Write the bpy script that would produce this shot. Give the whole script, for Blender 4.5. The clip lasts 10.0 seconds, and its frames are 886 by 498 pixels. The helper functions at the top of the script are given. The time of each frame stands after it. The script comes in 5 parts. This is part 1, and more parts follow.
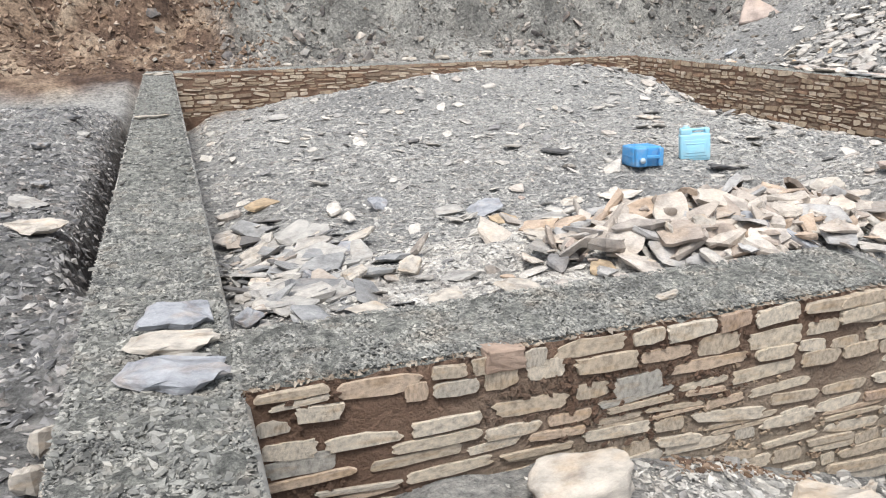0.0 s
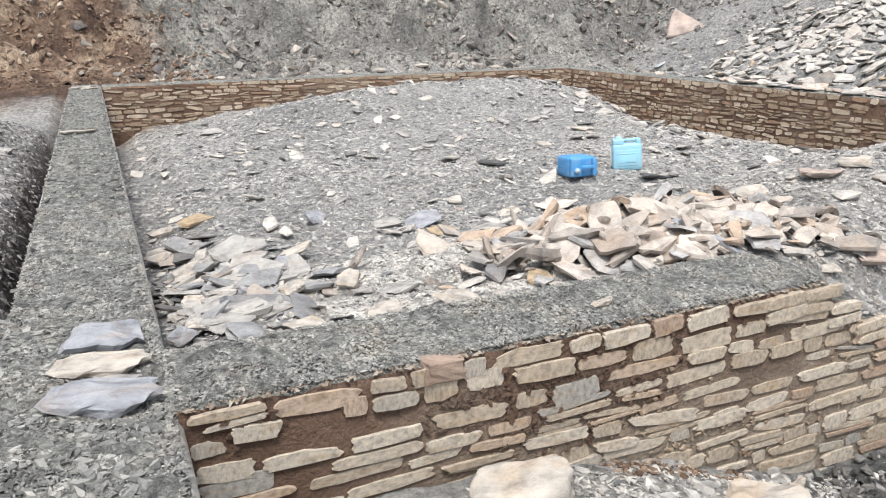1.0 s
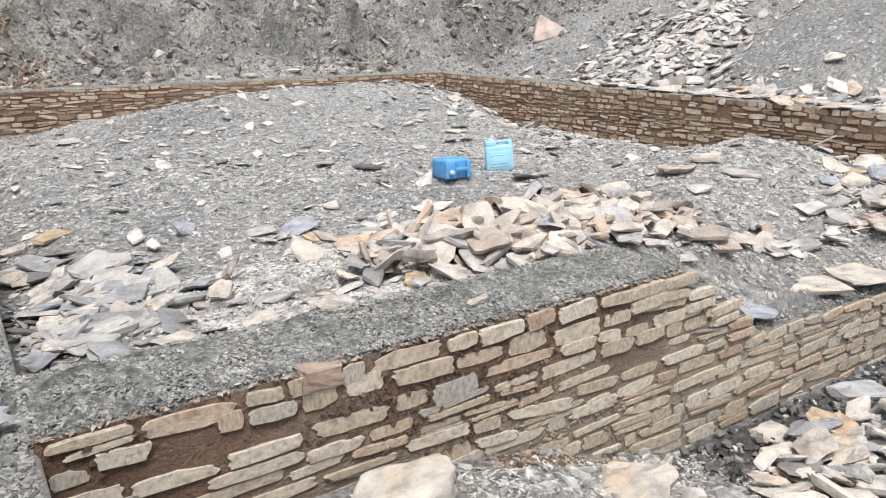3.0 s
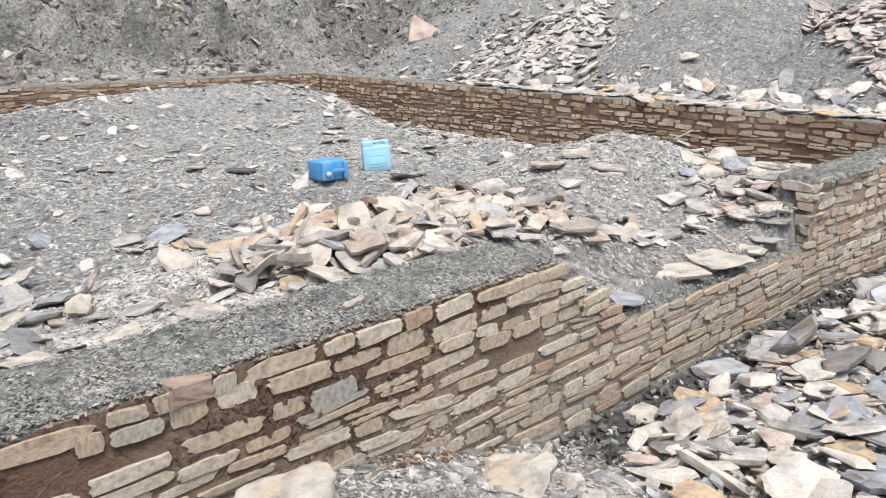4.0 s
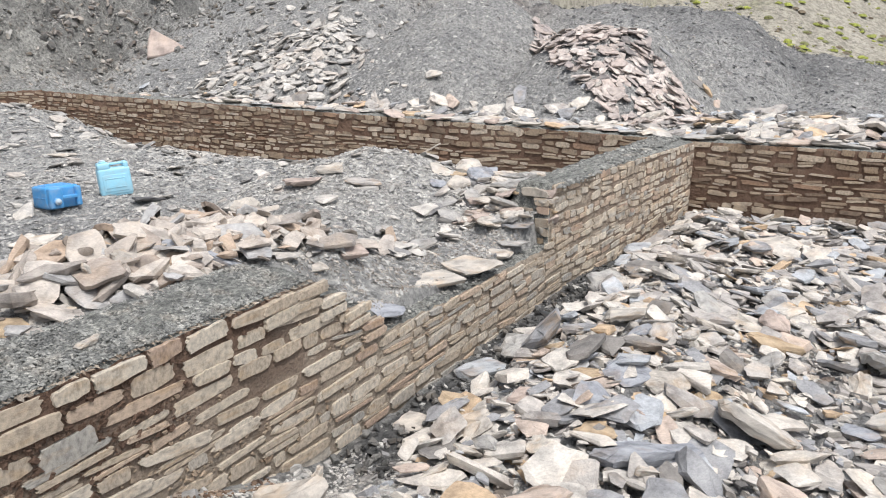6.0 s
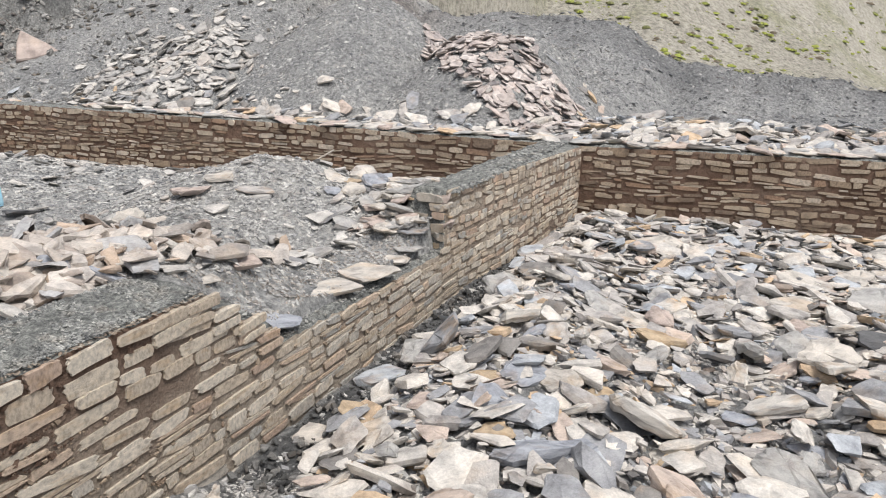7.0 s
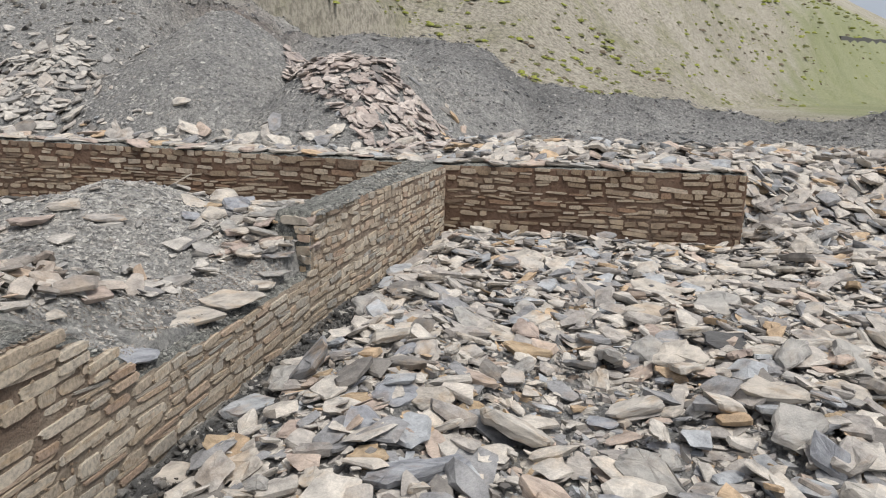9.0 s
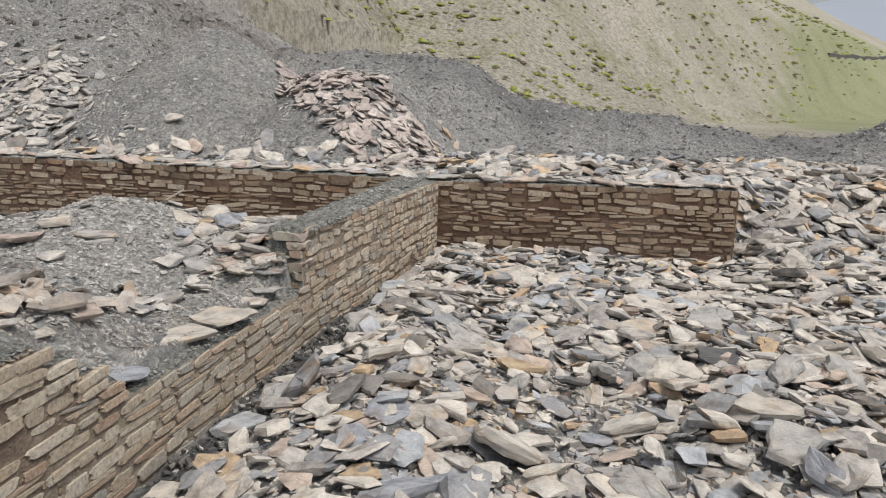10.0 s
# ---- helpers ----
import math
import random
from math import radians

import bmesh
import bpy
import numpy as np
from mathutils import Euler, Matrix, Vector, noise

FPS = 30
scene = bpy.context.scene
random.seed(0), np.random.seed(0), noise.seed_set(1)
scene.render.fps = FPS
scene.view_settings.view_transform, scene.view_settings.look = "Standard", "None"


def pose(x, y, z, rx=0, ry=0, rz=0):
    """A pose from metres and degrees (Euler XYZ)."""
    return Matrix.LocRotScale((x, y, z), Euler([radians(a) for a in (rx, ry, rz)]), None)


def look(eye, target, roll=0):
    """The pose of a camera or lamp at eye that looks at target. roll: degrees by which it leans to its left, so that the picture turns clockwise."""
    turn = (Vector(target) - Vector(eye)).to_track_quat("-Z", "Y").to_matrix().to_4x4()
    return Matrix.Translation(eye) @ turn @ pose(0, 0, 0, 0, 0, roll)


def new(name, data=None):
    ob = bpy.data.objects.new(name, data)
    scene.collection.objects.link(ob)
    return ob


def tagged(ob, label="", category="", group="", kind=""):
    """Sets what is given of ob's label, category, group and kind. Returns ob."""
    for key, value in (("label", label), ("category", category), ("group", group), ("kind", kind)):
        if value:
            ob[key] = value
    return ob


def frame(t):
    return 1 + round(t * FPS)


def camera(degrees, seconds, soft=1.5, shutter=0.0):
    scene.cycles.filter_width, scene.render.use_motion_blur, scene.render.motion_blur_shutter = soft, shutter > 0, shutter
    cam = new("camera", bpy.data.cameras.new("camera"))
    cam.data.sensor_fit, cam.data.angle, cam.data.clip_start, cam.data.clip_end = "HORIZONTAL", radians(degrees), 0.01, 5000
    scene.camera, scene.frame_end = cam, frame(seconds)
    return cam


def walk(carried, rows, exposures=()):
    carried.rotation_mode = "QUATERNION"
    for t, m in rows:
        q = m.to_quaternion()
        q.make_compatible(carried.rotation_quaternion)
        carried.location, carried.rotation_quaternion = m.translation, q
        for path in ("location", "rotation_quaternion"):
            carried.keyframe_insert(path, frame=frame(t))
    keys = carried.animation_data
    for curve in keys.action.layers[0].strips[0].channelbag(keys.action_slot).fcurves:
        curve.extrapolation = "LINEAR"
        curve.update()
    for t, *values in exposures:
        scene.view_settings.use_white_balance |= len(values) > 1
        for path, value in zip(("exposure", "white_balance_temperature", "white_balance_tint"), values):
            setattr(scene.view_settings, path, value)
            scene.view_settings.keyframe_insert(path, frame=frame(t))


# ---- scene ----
import itertools

cam = camera(61.1, 10.0, soft=1.1)
PATH = [
    (0, (0.166, 0.1, 1.859), (0.807, 1.894, 1.25), -0.6),
    (0.5, (0.175, 0.095, 1.858), (0.898, 1.861, 1.262), -0.5),
    (1, (0.182, 0.096, 1.857), (0.972, 1.839, 1.278), -0.4),
    (1.5, (0.186, 0.093, 1.859), (1.023, 1.821, 1.3), -0.5),
    (2, (0.183, 0.086, 1.869), (1.061, 1.795, 1.313), -0.5),
    (3.5, (0.238, 0.078, 1.84), (1.424, 1.583, 1.268), -0.0),
    (4, (0.267, 0.073, 1.837), (1.572, 1.478, 1.27), 0.1),
    (4.5, (0.293, 0.07, 1.831), (1.717, 1.359, 1.274), 0.5),
    (5, (0.319, 0.071, 1.821), (1.851, 1.238, 1.281), 0.7),
    (5.5, (0.349, 0.079, 1.822), (1.97, 1.125, 1.293), 0.9),
    (6, (0.354, 0.08, 1.816), (2.049, 1.007, 1.298), 1.1),
    (7.5, (0.358, 0.061, 1.828), (2.212, 0.633, 1.343), 1.7),
    (8, (0.366, 0.045, 1.826), (2.25, 0.528, 1.357), 1.6),
    (8.5, (0.375, 0.051, 1.821), (2.28, 0.458, 1.368), 1.7),
    (9, (0.378, 0.048, 1.821), (2.297, 0.405, 1.385), 1.7),
    (9.5, (0.399, 0.04, 1.816), (2.325, 0.38, 1.399), 1.4),
    (10, (0.393, 0.051, 1.822), (2.324, 0.392, 1.427), 1.7),
]
walk(cam, [(t, look(eye, target, roll)) for t, eye, target, roll in PATH],
     exposures=[(0, 1.09, 6480, 10), (2, 1.09, 6470, 11), (4.5, 1.00, 6430, 11), (5.5, 0.96, 6400, 11), (7.5, 0.71, 6480, 11), (8.5, 0.52, 6560, 10), (10, 0.43, 6660, 10)])
SKY, SUN = 0.10, 1.5

# ---------- light ----------
world = bpy.data.worlds.new("overcast_sky")
scene.world = world
world.use_nodes = True
wn, wl = world.node_tree.nodes, world.node_tree.links
sky = wn.new("ShaderNodeTexSky")
sky.sky_type, sky.sun_disc = "NISHITA", False
sky.sun_elevation, sky.sun_rotation = radians(67), radians(209)
sky.air_density, sky.dust_density, sky.ozone_density = 1.0, 4.0, 1.0
haze = wn.new("ShaderNodeHueSaturation")
haze.inputs["Saturation"].default_value = 0.5
wl.new(sky.outputs[0], haze.inputs["Color"])
wl.new(haze.outputs[0], wn["Background"].inputs["Color"])
wn["Background"].inputs["Strength"].default_value = SKY
sun = new("sun", bpy.data.lights.new("sun", "SUN"))
sun.data.energy, sun.data.angle, sun.data.color = SUN, radians(15), (1.0, 0.98, 0.955)
sun.matrix_world = look((-5, -9, 24), (0, 0, 0))

# ---------- materials ----------
def material(name):
    m = bpy.data.materials.new(name)
    m.use_nodes = True
    b = m.node_tree.nodes["Principled BSDF"]
    b.inputs["Specular IOR Level"].default_value = 0.25
    return m, m.node_tree.nodes, m.node_tree.links, b


def tex_noise(n, l, scale, detail=6.0, rough=0.6, vec=None):
    t = n.new("ShaderNodeTexNoise")
    t.inputs["Scale"].default_value, t.inputs["Detail"].default_value, t.inputs["Roughness"].default_value = scale, detail, rough
    if vec:
        l.new(vec, t.inputs["Vector"])
    return t.outputs["Fac"]


def ramp(n, l, fac, stops, mode="LINEAR"):
    r = n.new("ShaderNodeValToRGB")
    r.color_ramp.interpolation = mode
    e = r.color_ramp.elements
    while len(e) < len(stops):
        e.new(0.5)
    for k, (p, c) in enumerate(stops):
        e[k].position, e[k].color = p, (*c, 1) if len(c) == 3 else c
    l.new(fac, r.inputs[0])
    return r.outputs[0]


def mixed(n, l, fac, a, b, mode="MIX"):
    x = n.new("ShaderNodeMix")
    x.data_type, x.blend_type = "RGBA", mode
    for key, v in ((0, fac), (6, a), (7, b)):
        if isinstance(v, (int, float)):
            x.inputs[key].default_value = v
        elif isinstance(v, tuple):
            x.inputs[key].default_value = (*v, 1)
        else:
            l.new(v, x.inputs[key])
    return x.outputs[2]


def arith(n, l, op, a, b):
    x = n.new("ShaderNodeMath")
    x.operation = op
    for k, v in ((0, a), (1, b)):
        if isinstance(v, (int, float)):
            x.inputs[k].default_value = v
        else:
            l.new(v, x.inputs[k])
    return x.outputs[0]


def relief(n, l, b, height, strength, distance):
    u = n.new("ShaderNodeBump")
    u.inputs["Strength"].default_value, u.inputs["Distance"].default_value = strength, distance
    l.new(height, u.inputs["Height"])
    l.new(u.outputs[0], b.inputs["Normal"])


def attribute(n, name):
    a = n.new("ShaderNodeAttribute")
    a.attribute_name = name
    return a.outputs["Fac"]


SLATES = [(0.0, (0.403, 0.378, 0.350)), (0.14, (0.562, 0.530, 0.477)), (0.30, (0.318, 0.320, 0.323)), (0.42, (0.604, 0.562, 0.498)),
          (0.56, (0.477, 0.447, 0.408)), (0.66, (0.625, 0.588, 0.525)), (0.76, (0.530, 0.440, 0.371)), (0.83, (0.424, 0.445, 0.461)), (0.91, (0.562, 0.424, 0.286)), (0.96, (0.244, 0.230, 0.212))]
PINKS = [(0.0, (0.43, 0.375, 0.34)), (0.25, (0.54, 0.48, 0.435)), (0.45, (0.36, 0.32, 0.30)), (0.58, (0.58, 0.52, 0.475)), (0.78, (0.47, 0.40, 0.36)), (0.93, (0.24, 0.22, 0.21))]
PALES = [(0.0, (0.45, 0.43, 0.395)), (0.25, (0.54, 0.515, 0.47)), (0.45, (0.37, 0.36, 0.34)), (0.6, (0.58, 0.55, 0.50)), (0.8, (0.48, 0.44, 0.395)), (0.93, (0.26, 0.255, 0.25))]
WALLING = [(0.0, (0.52, 0.44, 0.341)), (0.2, (0.58, 0.51, 0.408)), (0.38, (0.49, 0.42, 0.331)), (0.52, (0.62, 0.555, 0.456)), (0.68, (0.55, 0.435, 0.331)),
           (0.8, (0.50, 0.455, 0.384)), (0.9, (0.43, 0.41, 0.365)), (0.96, (0.46, 0.35, 0.269))]
MUDDY = [(0.0, (0.350, 0.266, 0.186)), (0.2, (0.475, 0.384, 0.282)), (0.38, (0.249, 0.186, 0.136)), (0.5, (0.542, 0.452, 0.345)), (0.66, (0.384, 0.299, 0.215)), (0.8, (0.599, 0.508, 0.401)), (0.92, (0.373, 0.249, 0.169))]
CHIPS = [(0.0, (0.27, 0.27, 0.266)), (0.18, (0.37, 0.363, 0.343)), (0.45, (0.45, 0.445, 0.42)), (0.72, (0.52, 0.51, 0.475)), (0.86, (0.16, 0.162, 0.165)), (0.94, (0.55, 0.54, 0.50))]


def stone_material(name, tints=None, island=False, plain=None, stain=(0.42, 0.27, 0.13), stained=0.3, grain=None):
    """Split slate: a tint for each piece, rusty stains, fine layered relief."""
    m, n, l, b = material(name)
    coord = n.new("ShaderNodeTexCoord").outputs["Object"]
    if island:
        geo = n.new("ShaderNodeNewGeometry")
        pick = geo.outputs["Random Per Island"]
    else:
        info = n.new("ShaderNodeObjectInfo")
        pick = info.outputs["Random"]
        shift = n.new("ShaderNodeVectorMath")
        shift.operation = "ADD"
        l.new(coord, shift.inputs[0])
        l.new(arith(n, l, "MULTIPLY", pick, 37.0), shift.inputs[1])
        coord = shift.outputs[0]
    base = ramp(n, l, pick, tints, "CONSTANT") if tints else mixed(n, l, 0.0, plain, plain)
    blot = tex_noise(n, l, 5.0 if island else 1.6, 4, 0.55, coord)
    base = mixed(n, l, ramp(n, l, blot, [(0.52, (0, 0, 0)), (0.66, (stained,) * 3)]), base, stain)
    layer = n.new("ShaderNodeVectorMath")
    layer.operation = "MULTIPLY"
    l.new(coord, layer.inputs[0])
    layer.inputs[1].default_value = grain or ((1, 1, 5) if island else (1, 1, 2.5))
    fine = tex_noise(n, l, 45.0 if island else 22.0, 8, 0.75, layer.outputs[0])
    mottle = tex_noise(n, l, 7.0 if island else 2.6, 5, 0.62, layer.outputs[0] if grain else coord)
    base = mixed(n, l, 0.8, base, ramp(n, l, mottle, [(0.33, (0.5, 0.5, 0.51)), (0.5, (0.95, 0.95, 0.95)), (0.67, (1.25, 1.24, 1.22))]), "MULTIPLY")
    base = mixed(n, l, 0.45 if island else 0.28, base, ramp(n, l, fine, [(0.32, (0.45, 0.45, 0.45)), (0.66, (1.3, 1.3, 1.3))]), "MULTIPLY")
    l.new(base, b.inputs["Base Color"])
    b.inputs["Roughness"].default_value = 0.82
    relief(n, l, b, arith(n, l, "ADD", fine, tex_noise(n, l, 12.0, 6, 0.65, coord)), 0.55, 0.02)
    return m


slate = stone_material("slate_pieces", SLATES, stained=0.4)
slate_loose = stone_material("slate_rubble", SLATES, island=True, stained=0.2)
slate_pink = stone_material("pink_slate_rubble", PINKS, island=True, stained=0.1)
slate_pink_piece = stone_material("pink_slate_pieces", PINKS, stained=0.1)
slate_cleft_shade = stone_material("cleft_shade_rubble", [(0.0, (0.20, 0.185, 0.17)), (0.3, (0.33, 0.30, 0.27)), (0.55, (0.14, 0.13, 0.125)), (0.8, (0.42, 0.385, 0.34))], island=True, stained=0.2)
slate_tipped = stone_material("tipped_slate_rubble", [(0.0, (0.33, 0.305, 0.28)), (0.2, (0.50, 0.465, 0.42)), (0.45, (0.40, 0.392, 0.378)), (0.65, (0.57, 0.535, 0.48)), (0.92, (0.21, 0.20, 0.19))], island=True, stained=0.2)
slate_warm = stone_material("warm_slate_rubble", [(0.0, (0.470, 0.419, 0.367)), (0.2, (0.545, 0.493, 0.432)), (0.4, (0.404, 0.349, 0.302)), (0.55, (0.564, 0.516, 0.460)), (0.72, (0.498, 0.395, 0.307)), (0.82, (0.357, 0.326, 0.293)), (0.92, (0.423, 0.419, 0.409))], island=True, stained=0.2)
slate_pale = stone_material("pale_slate_rubble", PALES, island=True, stained=0.08)
slate_cool = stone_material("cool_slate_rubble", [(0.0, (0.33, 0.333, 0.328)), (0.25, (0.25, 0.253, 0.253)), (0.45, (0.42, 0.41, 0.385)), (0.65, (0.31, 0.317, 0.32)), (0.84, (0.39, 0.345, 0.30)), (0.93, (0.17, 0.165, 0.16))], island=True, stained=0.1)
cap_chips = stone_material("capping_chips", [(0.0, (0.183, 0.187, 0.175)), (0.25, (0.248, 0.251, 0.234)), (0.5, (0.311, 0.313, 0.288)), (0.75, (0.393, 0.391, 0.358)), (0.88, (0.119, 0.121, 0.117)), (0.95, (0.421, 0.414, 0.378))], island=True, stained=0.1)
pale_chips = stone_material("crushed_pale_chips", [(0.0, (0.42, 0.405, 0.375)), (0.4, (0.54, 0.525, 0.485)), (0.75, (0.62, 0.605, 0.565)), (0.93, (0.30, 0.295, 0.28))], island=True, stained=0.1)
soil_chips = stone_material("soil_clods_brown", [(0.0, (0.12, 0.08, 0.058)), (0.35, (0.22, 0.155, 0.11)), (0.65, (0.33, 0.25, 0.185)), (0.88, (0.44, 0.37, 0.30))], island=True, stained=0.2)
lip_crumbs = stone_material("dry_mud_crumbs", [(0.0, (0.33, 0.275, 0.215)), (0.4, (0.41, 0.36, 0.295)), (0.75, (0.26, 0.205, 0.155))], island=True, stained=0.1)
sill_grit = stone_material("doorway_grit", [(0.0, (0.26, 0.235, 0.205)), (0.3, (0.37, 0.345, 0.31)), (0.6, (0.47, 0.445, 0.40)), (0.88, (0.18, 0.155, 0.13))], island=True, stained=0.2)
bank_chips = stone_material("bank_chips", [(0.0, (0.12, 0.117, 0.108)), (0.25, (0.20, 0.195, 0.18)), (0.55, (0.29, 0.282, 0.26)), (0.82, (0.39, 0.378, 0.35))], island=True, stained=0.2)
scree_chips = stone_material("scree_chips", [(0.0, (0.25, 0.24, 0.205)), (0.35, (0.36, 0.345, 0.30)), (0.7, (0.47, 0.45, 0.40)), (0.9, (0.20, 0.19, 0.165))], island=True, stained=0.1)
ridge_chips = stone_material("ridge_chips", [(0.0, (0.13, 0.132, 0.135)), (0.3, (0.22, 0.22, 0.22)), (0.6, (0.31, 0.306, 0.30)), (0.85, (0.44, 0.43, 0.41))], island=True, stained=0.12)
slate_chips = stone_material("shale_chips", CHIPS, island=True, stained=0.12)
walling_mud = stone_material("muddy_walling_stone", MUDDY, stained=0.15, grain=(4.2, 0.4, 1.1))
walling_mud_far = stone_material("muddy_walling_stone_joined", MUDDY, island=True, stained=0.15)
walling = stone_material("walling_stone", WALLING, stained=0.35, grain=(4.2, 0.4, 1.1))
walling_far = stone_material("walling_stone_joined", WALLING, island=True, stained=0.3)
blue_slate = stone_material("blue_slate", plain=(0.35, 0.365, 0.39), stained=0.25)
grey_slate = stone_material("grey_slate", plain=(0.41, 0.40, 0.375), stained=0.12)
cream_stone = stone_material("cream_stone", plain=(0.53, 0.49, 0.43), stained=0.35)
orange_stone = stone_material("rusty_stone", plain=(0.46, 0.36, 0.245), stained=0.4)
brown_block = stone_material("crumbly_mud_block", plain=(0.40, 0.305, 0.24), stain=(0.26, 0.17, 0.12), stained=0.6)
pink_stone = stone_material("pink_stone", plain=(0.47, 0.39, 0.34), stained=0.1)
dark_slate = stone_material("dark_slate", plain=(0.12, 0.12, 0.12), stained=0.05)


def mortar_material():
    m, n, l, b = material("mud_mortar")
    c = n.new("ShaderNodeTexCoord").outputs["Object"]
    wide, fine = tex_noise(n, l, 0.9, 4, 0.6, c), tex_noise(n, l, 60.0, 8, 0.7, c)
    base = ramp(n, l, wide, [(0.35, (0.17, 0.108, 0.076)), (0.52, (0.235, 0.155, 0.112)), (0.68, (0.31, 0.235, 0.18))])
    base = mixed(n, l, arith(n, l, "MULTIPLY", attribute(n, "dry"), ramp(n, l, tex_noise(n, l, 2.2, 5, 0.65, c), [(0.36, (0.5, 0.5, 0.5)), (0.52, (1, 1, 1))])), base, (0.46, 0.395, 0.315))
    base = mixed(n, l, 0.6, base, ramp(n, l, fine, [(0.3, (0.5, 0.5, 0.5)), (0.7, (1.35, 1.3, 1.25))]), "MULTIPLY")
    l.new(base, b.inputs["Base Color"])
    b.inputs["Roughness"].default_value = 0.9
    relief(n, l, b, arith(n, l, "ADD", fine, arith(n, l, "MULTIPLY", tex_noise(n, l, 14.0, 6, 0.65, c), 2.5)), 1.0, 0.045)
    return m


def grit_material():
    m, n, l, b = material("grit_capping")
    c = n.new("ShaderNodeTexCoord").outputs["Object"]
    wide, mid, fine = tex_noise(n, l, 1.3, 4, 0.6, c), tex_noise(n, l, 22.0, 8, 0.75, c), tex_noise(n, l, 110.0, 6, 0.7, c)
    base = ramp(n, l, wide, [(0.3, (0.202, 0.207, 0.194)), (0.6, (0.283, 0.288, 0.269)), (0.75, (0.338, 0.338, 0.312))])
    base = mixed(n, l, 0.8, base, ramp(n, l, mid, [(0.38, (0.28, 0.28, 0.28)), (0.5, (0.9, 0.9, 0.89)), (0.62, (1.75, 1.73, 1.65))]), "MULTIPLY")
    base = mixed(n, l, 0.7, base, ramp(n, l, fine, [(0.36, (0.4, 0.4, 0.4)), (0.64, (1.5, 1.5, 1.47))]), "MULTIPLY")
    l.new(base, b.inputs["Base Color"])
    b.inputs["Roughness"].default_value = 0.92
    relief(n, l, b, arith(n, l, "ADD", mid, arith(n, l, "MULTIPLY", fine, 0.5)), 1.0, 0.035)
    return m


def ground_material():
    """Broken shale, with brown soil, scree, thin grass, painted shade and haze where the ground's own masks say so."""
    m, n, l, b = material("shale_ground")
    c = n.new("ShaderNodeTexCoord").outputs["Object"]
    wide, mid, fine = tex_noise(n, l, 0.55, 6, 0.65, c), tex_noise(n, l, 14.0, 8, 0.75, c), tex_noise(n, l, 75.0, 6, 0.7, c)
    shale = ramp(n, l, wide, [(0.3, (0.34, 0.342, 0.334)), (0.5, (0.43, 0.429, 0.413)), (0.7, (0.51, 0.504, 0.478))])
    soil = ramp(n, l, tex_noise(n, l, 0.8, 3, 0.55, c), [(0.34, (0.12, 0.08, 0.06)), (0.46, (0.22, 0.15, 0.108)), (0.56, (0.34, 0.25, 0.18)), (0.7, (0.50, 0.40, 0.30))])
    pale = ramp(n, l, tex_noise(n, l, 0.9, 6, 0.7, c), [(0.36, (0.13, 0.129, 0.118)), (0.5, (0.27, 0.267, 0.245)), (0.62, (0.44, 0.433, 0.395))])
    near = mixed(n, l, attribute(n, "pale"), shale, pale)
    near = mixed(n, l, attribute(n, "soil"), near, soil)
    near = mixed(n, l, attribute(n, "crushed"), near, (0.52, 0.505, 0.47))
    # Darker ground, with the shade of crevice and rubble gaps painted in.
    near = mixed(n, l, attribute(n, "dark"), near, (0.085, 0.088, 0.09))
    clod = tex_noise(n, l, 3.2, 8, 0.72, c)
    near = mixed(n, l, 0.6, near, ramp(n, l, clod, [(0.33, (0.42, 0.42, 0.42)), (0.47, (1.0, 1.0, 1.0)), (0.68, (1.3, 1.29, 1.27))]), "MULTIPLY")
    near = mixed(n, l, 0.9, near, ramp(n, l, mid, [(0.34, (0.32, 0.32, 0.32)), (0.5, (1.0, 1.0, 1.0)), (0.66, (1.65, 1.63, 1.6))]), "MULTIPLY")
    near = mixed(n, l, 0.5, near, ramp(n, l, fine, [(0.3, (0.5, 0.5, 0.5)), (0.7, (1.4, 1.4, 1.38))]), "MULTIPLY")
    scree = ramp(n, l, tex_noise(n, l, 0.035, 8, 0.7, c), [(0.3, (0.29, 0.272, 0.222)), (0.5, (0.36, 0.336, 0.278)), (0.7, (0.42, 0.39, 0.335))])
    patch = tex_noise(n, l, 0.11, 8, 0.75, c)
    scree = mixed(n, l, ramp(n, l, patch, [(0.5, (0, 0, 0)), (0.62, (0.5, 0.5, 0.5))]), scree, (0.20, 0.21, 0.10))
    scree = mixed(n, l, 0.6, scree, ramp(n, l, tex_noise(n, l, 2.6, 9, 0.8, c), [(0.43, (0.42, 0.42, 0.40)), (0.5, (1.0, 1.0, 1.0)), (0.57, (1.45, 1.45, 1.43))]), "MULTIPLY")
    meadow = ramp(n, l, tex_noise(n, l, 0.03, 8, 0.65, c), [(0.35, (0.17, 0.21, 0.085)), (0.55, (0.235, 0.265, 0.12)), (0.7, (0.28, 0.27, 0.17))])
    far = mixed(n, l, attribute(n, "meadow"), scree, meadow)
    # Aerial haze painted as a blue-grey tint on the far ridge.
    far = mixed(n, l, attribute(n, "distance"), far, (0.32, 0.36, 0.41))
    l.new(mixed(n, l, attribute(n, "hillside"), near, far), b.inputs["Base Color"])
    b.inputs["Roughness"].default_value = 0.93
    relief(n, l, b, arith(n, l, "ADD", arith(n, l, "ADD", mid, arith(n, l, "MULTIPLY", clod, 2.0)), arith(n, l, "MULTIPLY", fine, 0.4)), 1.0, 0.085)
    return m


mortar, grit, ground_stuff = mortar_material(), grit_material(), ground_material()
rim = stone_material("mortar_rim", plain=(0.46, 0.45, 0.415), stained=0.25)
lip = stone_material("dry_mud_lip", plain=(0.37, 0.295, 0.215), stain=(0.22, 0.15, 0.10), stained=0.6)


